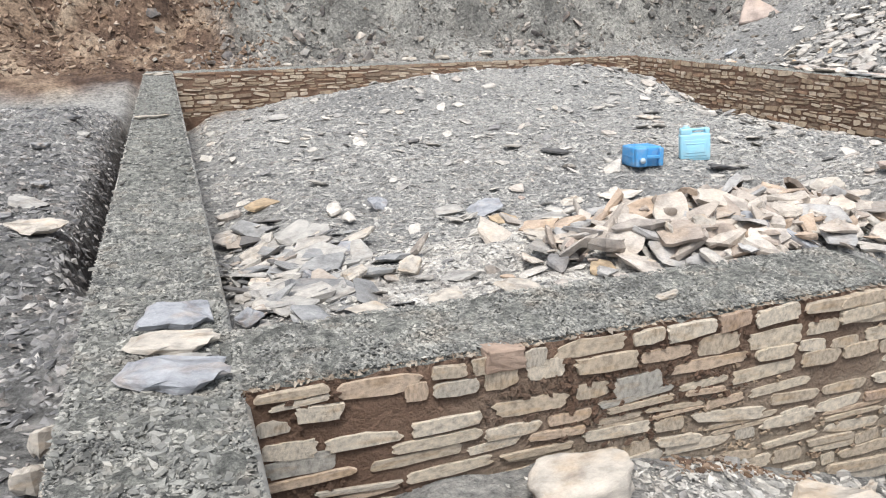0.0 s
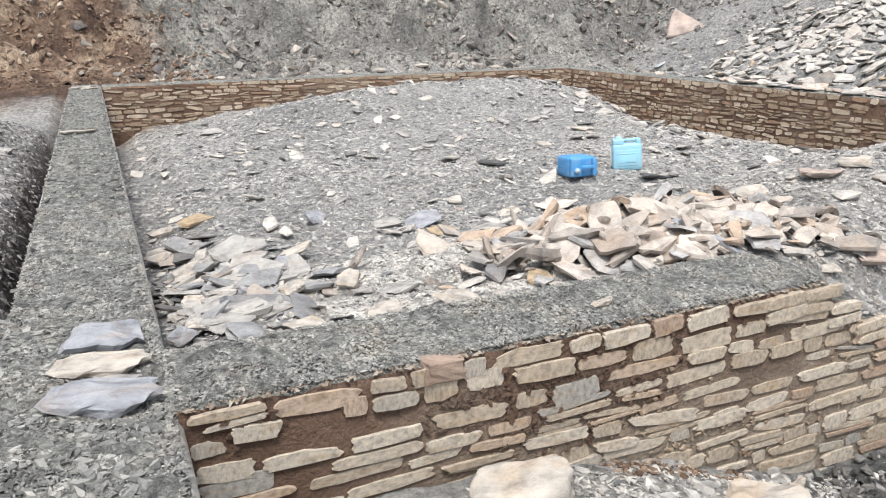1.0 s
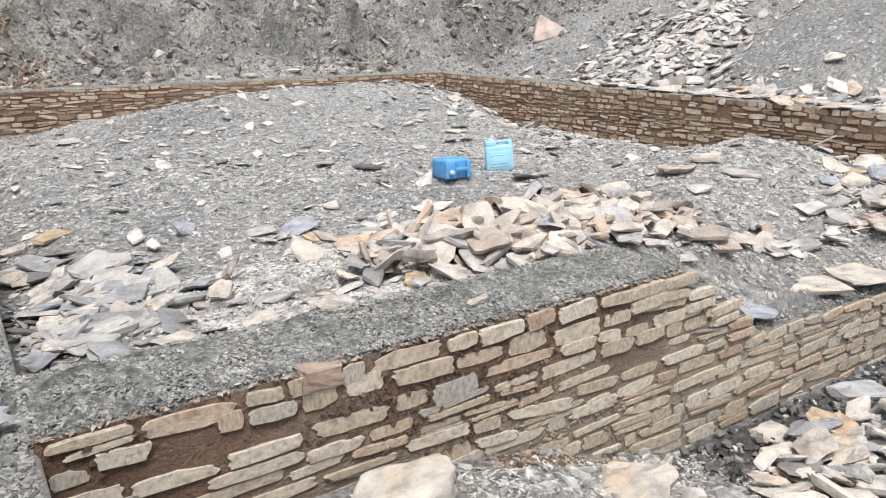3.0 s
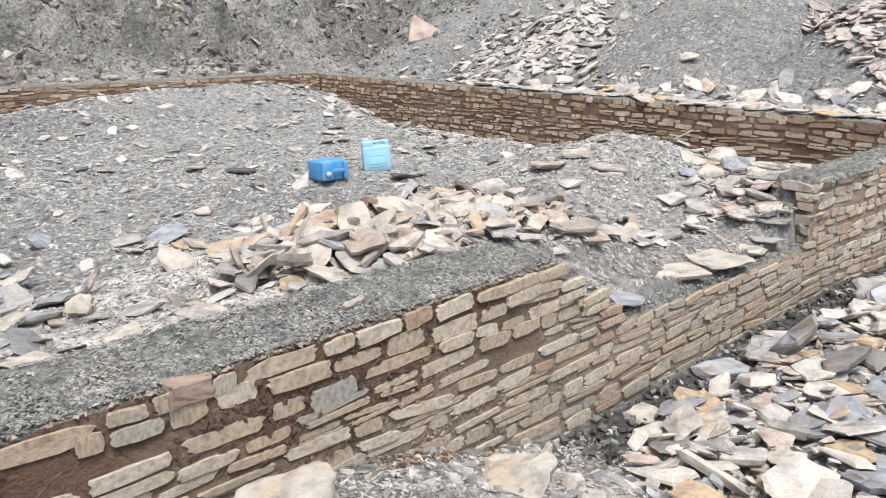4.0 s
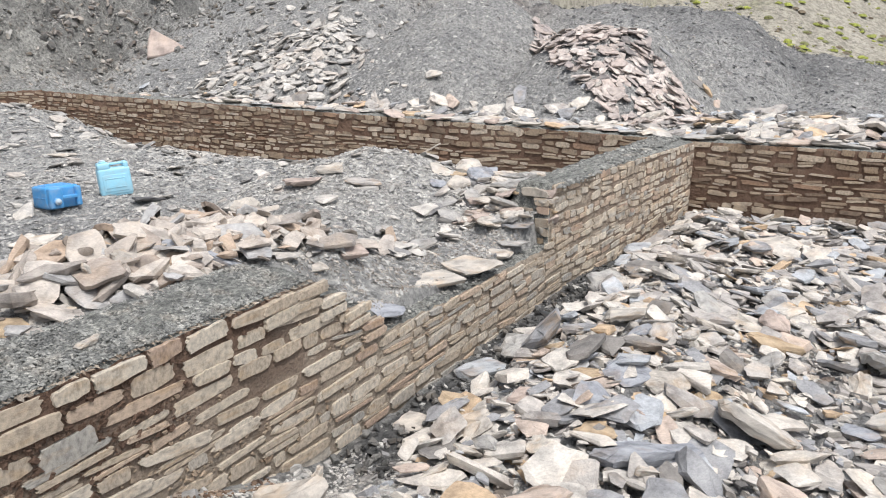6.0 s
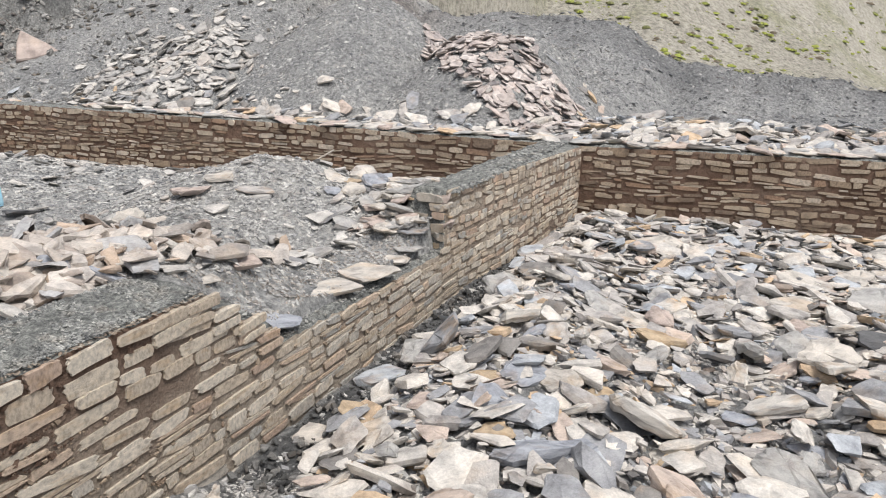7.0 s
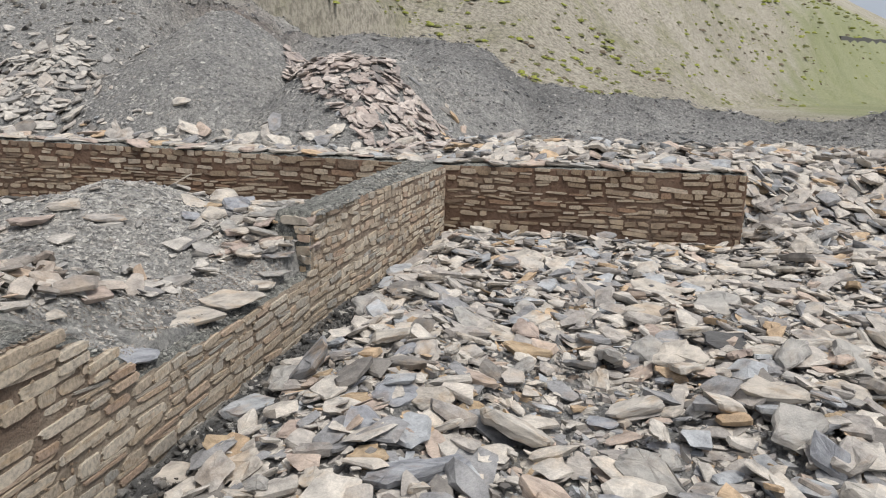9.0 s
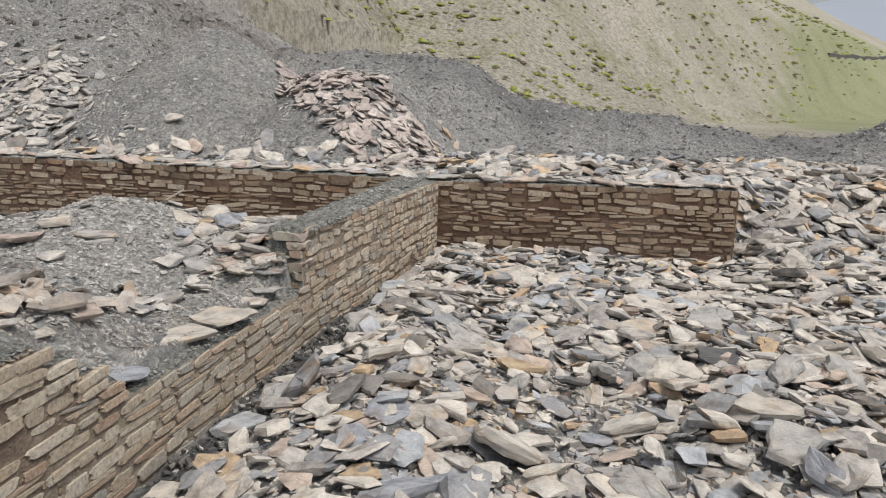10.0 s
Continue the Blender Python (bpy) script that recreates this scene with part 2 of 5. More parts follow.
def plastic(name, colour, rough=0.45):
    m, n, l, b = material(name)
    c = n.new("ShaderNodeTexCoord").outputs["Object"]
    dust = ramp(n, l, tex_noise(n, l, 9.0, 8, 0.7, c), [(0.45, (0, 0, 0)), (0.8, (0.5, 0.5, 0.5))])
    l.new(mixed(n, l, dust, colour, (0.42, 0.42, 0.40)), b.inputs["Base Color"])
    b.inputs["Roughness"].default_value = rough
    relief(n, l, b, tex_noise(n, l, 6.0, 3, 0.5, c), 0.25, 0.02)
    return m


blue_plastic, pale_plastic = plastic("blue_plastic", (0.075, 0.30, 0.60)), plastic("pale_blue_plastic", (0.31, 0.60, 0.73))
cap_plastic = plastic("faded_blue_cap", (0.42, 0.52, 0.60))
worn_label = plastic("worn_pale_patch", (0.33, 0.66, 0.80))

# ---------- the shape of the ground ----------
def lattice(ix, iy, seed):
    h = np.sin(ix * 127.1 + iy * 311.7 + seed * 74.7) * 43758.5453
    return h - np.floor(h)


def vnoise(x, y, seed):
    ix, iy = np.floor(x), np.floor(y)
    fx, fy = x - ix, y - iy
    fx, fy = fx * fx * (3 - 2 * fx), fy * fy * (3 - 2 * fy)
    a, b = lattice(ix, iy, seed), lattice(ix + 1, iy, seed)
    c, d = lattice(ix, iy + 1, seed), lattice(ix + 1, iy + 1, seed)
    return (a + (b - a) * fx) * (1 - fy) + (c + (d - c) * fx) * fy - 0.5


def fbm(x, y, size, seed, octaves=4):
    s, k = 0, 1.0
    for o in range(octaves):
        s = s + k * vnoise(x / size * 2 ** o + 13.7 * o, y / size * 2 ** o - 7.1 * o, seed + o)
        k *= 0.5
    return s


def sm(a, b, v):
    t = np.clip((v - a) / (b - a), 0, 1)
    return t * t * (3 - 2 * t)


def bell(v, c, w):
    return np.exp(-((v - c) / w) ** 2)


def cone(x, y, cx, cy, rx, ry, h):
    r = np.sqrt(((x - cx) / rx) ** 2 + ((y - cy) / ry) ** 2)
    return h * np.clip(1.08 - np.sqrt(r * r + 0.02), 0, None)


EAST, NORTH = 12.0, 17.6   # inner faces of the two long walls


def front_y(x):
    """Front face of the cross wall, which bends a little past the doorway."""
    return 2.5 - 0.3 * np.clip((x - 7.0) / 5.0, 0, 1)


def room_a(x, y):
    z = 0.14 + 0.30 * (1 - sm(3.6, 6.2, y)) * (1 - sm(4.6, 6.6, x))
    z = z - 0.50 * sm(8.3, 11.0, x) - 0.10 * sm(10.2, 11.4, x) * sm(9, 12, y) - 0.12 * sm(15.0, 16.5, y) - 0.36 * (1 - sm(1.2, 3.4, x)) * sm(10.5, 15, y) - 0.16 * (1 - sm(0.4, 1.3, x)) * sm(10, 14, y) - 0.16 * (1 - sm(0.4, 1.1, x)) * sm(3.5, 5, y)
    z = z + (0.50 - 0.12 * bell(x, 3.6, 1.2)) * bell(y, 14.5, 1.7) * sm(1.8, 5.0, x) * (1 - sm(9.9, 11.4, x)) + 0.12 * bell(x, 9.6, 1.0) * bell(y, 14.5, 1.5)
    z = z + cone(x, y, 7.15, 4.7, 1.9, 1.5, 0.62) - 0.10 * bell(x, 5.2, 0.8) * bell(y, 3.5, 0.4)
    z = z + 0.20 * bell(x, 3.5, 1.0) * bell(y, 3.9, 0.6) - 0.10 * bell(x, 1.9, 0.35) * bell(y, 3.9, 0.18)
    z = z - 0.30 * sm(8.6, 9.6, x) * (1 - sm(3.4, 4.6, y)) + 0.36 * bell(x, 7.5, 0.8) * (1 - sm(3.1, 4.0, y))
    door = sm(3.75, 4.1, x) * sm(7.2, 6.2, x) * (1 - sm(2.75, 3.35, y))
    return z * (1 - door) + (0.15 - 0.025 * (x - 4) + 0.30 * sm(6.2, 6.85, x)) * door


def room_b(x, y):
    z = -0.40 + 0.46 * (1 - sm(0.9, 4.2, x)) - 0.10 * sm(8, 12, x)
    z = z + 0.20 * bell(x, 4.7, 1.1) * bell(y, 1.15, 0.65) + 0.12 * bell(x, 6.8, 1.0) * bell(y, 1.5, 0.5)
    z = z + 0.16 * bell(x, 6.2, 1.2) * bell(y, -1.5, 0.9) + 0.22 * bell(x, 11.3, 1.2) * bell(y, -3.4, 0.9)
    return z - 0.12 * sm(1.85, 2.25, y) * sm(2.2, 3.4, x)


def left_side(x, y):
    z = 0.28 + 0.34 * bell(y, 11.2, 2.2) * sm(-0.5, -1.2, x) - 0.40 * sm(13, 15.5, y)
    return z - 0.85 * bell(x, -0.43, 0.12) * sm(4.4, 6.2, y) + 0.12 * bell(x, -1.4, 0.6) * bell(y, 5.6, 0.8)


def east_side(x, y):
    z = 0.44 + 0.05 * np.clip(x - 13, 0, 2)
    bank = 0.52 * np.clip(x - 14.2 - 0.6 * fbm(x, y, 3.0, 5), 0, None) * sm(9.8, 13.0, y)
    # Bank cap and ridge crest are shaped to fit the camera's view.
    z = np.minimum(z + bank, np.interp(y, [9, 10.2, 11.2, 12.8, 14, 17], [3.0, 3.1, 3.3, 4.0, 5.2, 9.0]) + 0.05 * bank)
    z = np.maximum(z, 0.42 + cone(x, y, 18.8, 9.3, 4.7, 3.9, 3.2))
    z = np.maximum(z, 0.42 + np.minimum(cone(x, y, 18.3, 5.4, 4.4, 2.7, 2.7), 1.70 + 0.1 * (x - 17)))
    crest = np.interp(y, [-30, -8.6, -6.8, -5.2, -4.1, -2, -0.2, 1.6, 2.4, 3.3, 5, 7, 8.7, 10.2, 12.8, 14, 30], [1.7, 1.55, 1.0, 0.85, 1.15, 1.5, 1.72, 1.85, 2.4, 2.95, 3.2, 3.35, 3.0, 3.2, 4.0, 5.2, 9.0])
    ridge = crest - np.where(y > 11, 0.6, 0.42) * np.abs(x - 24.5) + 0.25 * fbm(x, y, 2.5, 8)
    return np.maximum(z, ridge)


def north_side(x, y):
    foot = y - 18.5 - 0.5 * fbm(x, y, 4.0, 21)
    z = 0.60 + 0.62 * np.clip(foot, 0, 9) + 0.3 * np.clip(foot - 9, 0, 60)
    return z + 0.5 * sm(0.3, 2.5, foot) * fbm(x, y, 1.6, 23) + 0.62 * np.clip(foot, -6, 0) * sm(EAST - 0.4, EAST + 0.1, x)


def landscape(x, y):
    """Valley, grassy mountain side and the far ridge."""
    d, az = np.hypot(x, y) + 1e-6, np.arctan2(y, x)
    rise = np.interp(az, [-3.2, -1.2, -0.62, -0.45, -0.335, -0.235, -0.1, 0.1, 0.4, 1.0, 2.2, 3.2], [0.02, 0.02, 0.03, 0.05, 0.088, 0.140, 0.22, 0.32, 0.42, 0.5, 0.4, 0.05])
    start = np.interp(az, [-0.5, -0.33, -0.25, -0.1, 0.1], [190, 110, 64, 42, 34])
    side = rise * d * sm(start, start * 3.2, d) * (1 + 0.05 * fbm(az * 25 + d / 60, d / 80, 3.0, 31)) * np.clip(700 / d, 0.2, 1)
    valley = -6.0 * sm(30, 150, d) * sm(0.1, -0.1, az)
    ridge = np.interp(az, [-3.2, -0.6, -0.34, -0.28, -0.2, 3.2], [0.10, 0.135, 0.128, 0.118, 0.1, 0.1]) * d * sm(1200, 2200, d) * (1 + 0.12 * fbm(az * 60, d / 300, 2.0, 33))
    return np.maximum(valley + side, ridge)


def height(x, y):
    x, y = np.asarray(x, float), np.asarray(y, float)
    a, b, c = room_a(x, y), room_b(x, y), left_side(x, y)
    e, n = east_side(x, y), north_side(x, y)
    fy = front_y(x) + np.where((x > 3.95) & (x < 6.85), 0.13, 0.3)
    inside = np.where(y > fy, a, b)
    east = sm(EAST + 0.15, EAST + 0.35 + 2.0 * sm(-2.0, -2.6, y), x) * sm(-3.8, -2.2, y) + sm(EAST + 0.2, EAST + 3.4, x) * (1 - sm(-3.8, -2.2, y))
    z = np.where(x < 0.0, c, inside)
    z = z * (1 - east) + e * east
    north = sm(NORTH + 0.15, NORTH + 0.45, y) * sm(-0.35, 0.2, x) + sm(15.2, 18.6, y) * (1 - sm(-0.35, 0.2, x))
    z = np.where(x > EAST + 0.25, np.maximum(z, n), z * (1 - north) + n * north)
    z = z + 0.10 * fbm(x, y, 1.1, 2) + 0.05 * fbm(x, y, 0.22, 7, 3)
    z = z + 0.6 * fbm(x, y, 0.8, 9, 4) * np.clip(2.3 * sm(18.7, 19.8, y) + sm(18.7, 21.0, x) * (0.42 + 0.58 * sm(8, 12, y)), 0, 2.3)
    d = np.hypot(x, y)
    far = sm(30, 45, d)
    away = z * (1 - far) + landscape(x, y) * far
    return np.where(d > 30, np.maximum(away, np.where((y > 14) & (d < 120), z * (1 - sm(60, 120, d)), -99)), z)


def steps(near0, near1, fine, end, grow):
    v = list(np.arange(near0, near1, fine))
    for s, start in ((1, near1), (-1, near0)):
        p, h = start, fine
        while abs(p) < end:
            p += s * h
            h *= grow
            v.append(p)
    return np.array(sorted(set(v)))


def build_ground():
    xs, ys = steps(-1.8, 20.0, 0.105, 3200, 1.07), steps(-3.4, 22.5, 0.11, 3200, 1.07)
    gx, gy = np.meshgrid(xs, ys)
    gz = height(gx, gy)
    nx, ny = len(xs), len(ys)
    co = np.stack([gx, gy, gz], -1).reshape(-1, 3)
    i = (np.arange(ny - 1)[:, None] * nx + np.arange(nx - 1)[None, :]).ravel()
    quads = np.stack([i, i + 1, i + nx + 1, i + nx], -1)
    me = bpy.data.meshes.new("ground")
    me.vertices.add(len(co))
    me.vertices.foreach_set("co", co.ravel())
    me.loops.add(quads.size)
    me.loops.foreach_set("vertex_index", quads.ravel())
    me.polygons.add(len(quads))
    me.polygons.foreach_set("loop_start", np.arange(len(quads)) * 4)
    me.update(calc_edges=True)
    me.shade_smooth()
    x, y = co[:, 0], co[:, 1]
    d, az = np.hypot(x, y), np.arctan2(y, x)
    blur = fbm(x, y, 2.5, 41)
    masks = {
        "soil": np.clip(sm(16.5, 18.2, y + blur) * sm(2.4, 0.8, x + 1.6 * blur) + 0.55 * bell(x, 24.5, 3.0) * bell(y, 11.5, 2.0) + 0.5 * sm(17.5, 18.3, y) * sm(19.4, 18.5, y + 0.6 * blur) * sm(7, 3, x), 0, 1) * sm(45, 35, d),
        "pale": np.clip(sm(18.0, 19.2, y) * sm(26, 15, x + 3 * blur) * 0.85, 0, 1),
        # Thinned near (2.0, 5.0): a pit's shade painted in, without a hollow.
        "crushed": np.clip(1.3 * bell(x, 1.65, 0.75) * bell(y, 4.15, 0.85) * (1 - 0.8 * bell(x, 2.0, 0.4) * bell(y, 5.0, 0.2)) + 0.8 * bell(x, 2.4, 0.9) * bell(y, 1.7, 0.6) + 0.75 * bell(x, 6.8, 1.7) * bell(y, 4.5, 1.2), 0, 1),
        # Shade is painted in the crevice at x = -0.42 and beneath the rubble.
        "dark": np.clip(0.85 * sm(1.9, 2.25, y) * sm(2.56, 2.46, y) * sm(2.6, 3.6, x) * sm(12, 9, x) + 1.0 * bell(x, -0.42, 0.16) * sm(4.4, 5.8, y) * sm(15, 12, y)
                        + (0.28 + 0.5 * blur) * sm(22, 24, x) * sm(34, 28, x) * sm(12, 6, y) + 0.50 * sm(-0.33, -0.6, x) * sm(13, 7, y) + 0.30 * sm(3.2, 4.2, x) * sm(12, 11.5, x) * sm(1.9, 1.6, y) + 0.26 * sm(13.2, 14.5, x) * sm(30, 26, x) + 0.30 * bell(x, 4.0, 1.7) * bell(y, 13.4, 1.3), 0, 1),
        "hillside": np.clip(sm(30, 36, d + 4 * blur) * sm(0.75, 0.45, az), 0, 1),
        "meadow": np.clip(sm(-0.20, -0.29, az + 0.05 * blur) * sm(60, 90, d) * sm(420, 260, d + 200 * np.abs(az + 0.35)), 0, 0.7),
        # Where the haze tint sets in.
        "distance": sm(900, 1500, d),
    }
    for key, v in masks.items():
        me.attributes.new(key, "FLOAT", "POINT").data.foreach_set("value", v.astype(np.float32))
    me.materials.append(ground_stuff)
    return tagged(new("ground", me), "grey broken shale ground rising to soil banks and grassy hills", "ground", kind="structure")


ground = build_ground()

# ---------- pieces of stone ----------
rng = np.random.default_rng(11)


def slab_shape(r, corners=5, rough=1):
    """A split slab about one metre across and one thick: chipped outline, stepped sides, a flaked-off corner on top."""
    ang = (np.arange(corners) + r.uniform(-0.40, 0.40, corners)) / corners * 2 * math.pi
    rad = r.uniform(0.44, 0.60, corners)
    px, py = np.cos(ang) * rad, np.sin(ang) * rad
    px = px + r.uniform(-0.2, 0.2) * py
    out = []
    for k in range(corners):
        j = (k + 1) % corners
        cut = r.uniform(0.06, 0.2)
        out.append((px[k] + (px[j] - px[k]) * cut, py[k] + (py[j] - py[k]) * cut))
        for q in ((0.55,) if rough == 1 else (0.4, 0.7)):
            q, off = q + r.uniform(-0.12, 0.12), r.uniform(-0.08, 0.07)
            mx, my = px[k] + (px[j] - px[k]) * q, py[k] + (py[j] - py[k]) * q
            out.append((mx * (1 + off), my * (1 + off)))
        cut = r.uniform(0.86, 0.97)
        out.append((px[k] + (px[j] - px[k]) * cut, py[k] + (py[j] - py[k]) * cut))
    o = np.array(out)
    n = len(o)
    low, lean = r.uniform(0.62, 0.95), r.uniform(-0.07, 0.07, 2)
    wedge = r.uniform(-0.45, 0.45, 2)
    way = r.uniform(0, 2 * math.pi)
    side = o @ np.array([math.cos(way), math.sin(way)])
    flaked = np.where(side > r.uniform(0.12, 0.4), r.uniform(0.15, 0.42), 0.0)
    levels = [(-0.5, low, 0.07, 0.10), (r.uniform(-0.2, 0.05), 1.0, 0.045, 0.12), (r.uniform(0.25, 0.42), r.uniform(0.93, 1.0), 0.04, 0.06)]
    if rough == 2:
        levels.append((0.5, r.uniform(0.66, 0.86), 0.10, 0.05))
    rings = []
    for q, (z, grow, wob, up) in enumerate(levels):
        g = (grow * (1 + r.uniform(-wob, wob, n)))[:, None]
        zz = z + r.uniform(-up, up, n) + ((o @ wedge) - flaked if q >= 2 else 0)
        rings.append(np.concatenate([o * g + lean * (q - 1), zz[:, None]], 1))
    mid = r.uniform(-0.12, 0.12, 2)
    v = np.concatenate(rings + [[[mid[0] + lean[0], mid[1] + lean[1], 0.5 + r.uniform(-0.04, 0.06) + mid @ wedge]]])
    f = []
    last = len(levels) - 1
    for k in range(n):
        j = (k + 1) % n
        for q in range(last):
            b = q * n
            f += [(b + k, b + j, b + n + j), (b + k, b + n + j, b + n + k)]
        f.append((last * n + k, last * n + j, (last + 1) * n))
    return v, np.array(f)


def chip_shape(r):
    """A small flake: five corners, flat."""
    n = 4
    ang = (np.arange(n) + r.uniform(-0.3, 0.3, n)) / n * 2 * math.pi
    rad = r.uniform(0.34, 0.58, n)
    top = np.stack([np.cos(ang) * rad * 0.85, np.sin(ang) * rad * 0.85, 0.5 + r.uniform(-0.2, 0.2, n)], -1)
    low = np.stack([np.cos(ang) * rad, np.sin(ang) * rad, np.full(n, -0.5)], -1)
    f = [(0, 1, 2), (0, 2, 3)]
    for k in range(n):
        j = (k + 1) % n
        f += [(n + k, n + j, j), (n + k, j, k)]
    return np.concatenate([top, low]), np.array(f)


def flake_shape(r):
    """A tiny flake: four corners and an off-centre ridge point."""
    ang = (np.arange(4) + r.uniform(-0.3, 0.3, 4)) / 4 * 2 * math.pi
    rad = r.uniform(0.34, 0.6, 4)
    v = np.stack([np.cos(ang) * rad, np.sin(ang) * rad, r.uniform(-0.6, -0.1, 4)], -1)
    v = np.concatenate([v, [[r.uniform(-0.2, 0.2), r.uniform(-0.2, 0.2), 0.5]]])
    return v, np.array([(0, 1, 4), (1, 2, 4), (2, 3, 4), (3, 0, 4)])


def facing_shape(r):
    """A walling stone seen end on: one wide (x), one high (z), its split face towards -y."""
    l0, l1, r0, r1 = (0.5 - abs(r.normal(0, 0.045)) for _ in range(4))
    lo, hi = r.uniform(0.42, 0.5), r.uniform(0.42, 0.5)
    tl, tr = (max(0.18, hi - abs(r.normal(0, 0.11))) for _ in range(2))
    bl, br = (max(0.18, lo - abs(r.normal(0, 0.11))) for _ in range(2))
    c = r.uniform(0.03, 0.14)
    o = [(-l0, -bl * 0.5), (-l0 + c * 0.5, -bl), (r.uniform(-0.2, 0.2), -lo + r.uniform(-0.02, 0.05)), (r0 - c * 0.5, -br), (r0, -br * 0.5),
         (r1, tr * r.uniform(0.4, 0.75)), (r1 - c * 0.5, tr), (r.uniform(0.0, 0.25), hi + r.uniform(-0.05, 0.02)), (r.uniform(-0.3, -0.1), hi + r.uniform(-0.05, 0.02)), (-l1 + c * 0.5, tl), (-l1, tl * r.uniform(0.4, 0.7))]
    if r.random() < 0.5:
        o = [(-x, z) for x, z in o][::-1]
    o = np.array(o)
    mids = (o + np.roll(o, -1, 0)) / 2
    mids *= 1 + r.uniform(-0.10, 0.05, (len(o), 1))
    keep = np.hypot(*(o - np.roll(o, -1, 0)).T) > 0.2
    o = np.array([p for q, m, k in zip(o, mids, keep) for p in ([q, m] if k else [q])])
    n = len(o)
    rings = []
    for y, g in ((0.6, 1.0), (-0.8, 1.0), (-1.0, r.uniform(0.95, 0.98))):
        yy = np.full(n, y)
        rings.append(np.stack([o[:, 0] * (1 - (1 - g) * 0.4), yy, o[:, 1] * g], -1))
    v = np.concatenate(rings + [[[r.uniform(-0.2, 0.2), -1.0, r.uniform(-0.1, 0.1)]]])
    f = []
    for q in range(n):
        j = (q + 1) % n
        for base in (0, n):
            f += [(base + q, base + j, base + n + j), (base + q, base + n + j, base + n + q)]
        f.append((2 * n + q, 2 * n + j, 3 * n))
    return v, np.array(f)


SLABS = [slab_shape(rng, int(k)) for k in rng.integers(4, 6, 32)]
BIG_SLABS = [slab_shape(rng, int(k), 2) for k in rng.integers(4, 7, 32)]


def compact(shape):
    """Area of a slab's outline against the square of its reach: high for broad slabs, low for pointed ones."""
    v = shape[0]
    n = (len(v) - 1) // 4
    o = v[n:2 * n, :2]
    q = np.roll(o, -1, 0)
    return abs(float(np.sum(o[:, 0] * q[:, 1] - q[:, 0] * o[:, 1]))) / float(np.max(np.sum(o * o, 1)))


BIG_SLABS.sort(key=compact, reverse=True)
CHIP_SHAPES = [chip_shape(rng) for _ in range(14)]
FLAKES = [flake_shape(rng) for _ in range(14)]
FACINGS = [facing_shape(rng) for _ in range(40)]


def mesh_of(name, v, f, mat):
    me = bpy.data.meshes.new(name)
    me.from_pydata([tuple(p) for p in v], [], [tuple(int(i) for i in q) for q in f])
    me.materials.append(mat)
    me.update()
    return me


def joined(name, shapes, mats, mat):
    """One mesh of many pieces: mats is an array of 4 x 4 poses."""
    mats = np.asarray(mats)
    vs, fs, off = [], [], 0
    pick = rng.integers(0, len(shapes), len(mats))
    for k, (v, f) in enumerate(shapes):
        m = mats[pick == k]
        if len(m) == 0:
            continue
        co = np.einsum("nij,vj->nvi", m[:, :3, :3], v) + m[:, None, :3, 3]
        vs.append(co.reshape(-1, 3))
        fs.append((f[None] + off + (np.arange(len(m)) * len(v))[:, None, None]).reshape(-1, 3))
        off += len(v) * len(m)
    co, tri = np.concatenate(vs), np.concatenate(fs)
    me = bpy.data.meshes.new(name)
    me.vertices.add(len(co))
    me.vertices.foreach_set("co", co.ravel())
    me.loops.add(tri.size)
    me.loops.foreach_set("vertex_index", tri.ravel())
    me.polygons.add(len(tri))
    me.polygons.foreach_set("loop_start", np.arange(len(tri)) * 3)
    me.update(calc_edges=True)
    me.shade_flat()
    me.materials.append(mat)
    return new(name, me)


def turn(rx, ry, rz):
    a, b, c = rx, ry, rz
    X = np.array([[1, 0, 0], [0, math.cos(a), -math.sin(a)], [0, math.sin(a), math.cos(a)]])
    Y = np.array([[math.cos(b), 0, math.sin(b)], [0, 1, 0], [-math.sin(b), 0, math.cos(b)]])
    Z = np.array([[math.cos(c), -math.sin(c), 0], [math.sin(c), math.cos(c), 0], [0, 0, 1]])
    return Z @ Y @ X


def turns(rx, ry, rz):
    """Many rotations at once."""
    ca, sa, cb, sb, cc, sc = np.cos(rx), np.sin(rx), np.cos(ry), np.sin(ry), np.cos(rz), np.sin(rz)
    return np.stack([np.stack([cc * cb, cc * sb * sa - sc * ca, cc * sb * ca + sc * sa], -1),
                     np.stack([sc * cb, sc * sb * sa + cc * ca, sc * sb * ca - cc * sa], -1),
                     np.stack([-sb, cb * sa, cb * ca], -1)], -2)


def lying(x, y, z, size, tilt, follow=0.8):
    """Poses of pieces at rest on the slope, tilted a little, turned at random."""
    e, n = 0.12, len(x)
    gx = np.clip((height(x + e, y) - height(x - e, y)) / (2 * e) * follow, -1.0, 1.0)
    gy = np.clip((height(x, y + e) - height(x, y - e)) / (2 * e) * follow, -1.0, 1.0)
    nz = np.stack([-gx, -gy, np.ones(n)], -1)
    nz /= np.linalg.norm(nz, axis=1)[:, None]
    tx = np.cross(np.tile([0.0, 1.0, 0.0], (n, 1)), nz)
    tx /= np.linalg.norm(tx, axis=1)[:, None]
    base = np.stack([tx, np.cross(nz, tx), nz], -1)
    m = np.tile(np.eye(4), (n, 1, 1))
    m[:, :3, :3] = base @ turns(rng.normal(0, tilt, n), rng.normal(0, tilt, n), rng.uniform(0, 6.283, n)) * size[:, None, :]
    m[:, :3, 3] = np.stack([x, y, z], -1)
    return m


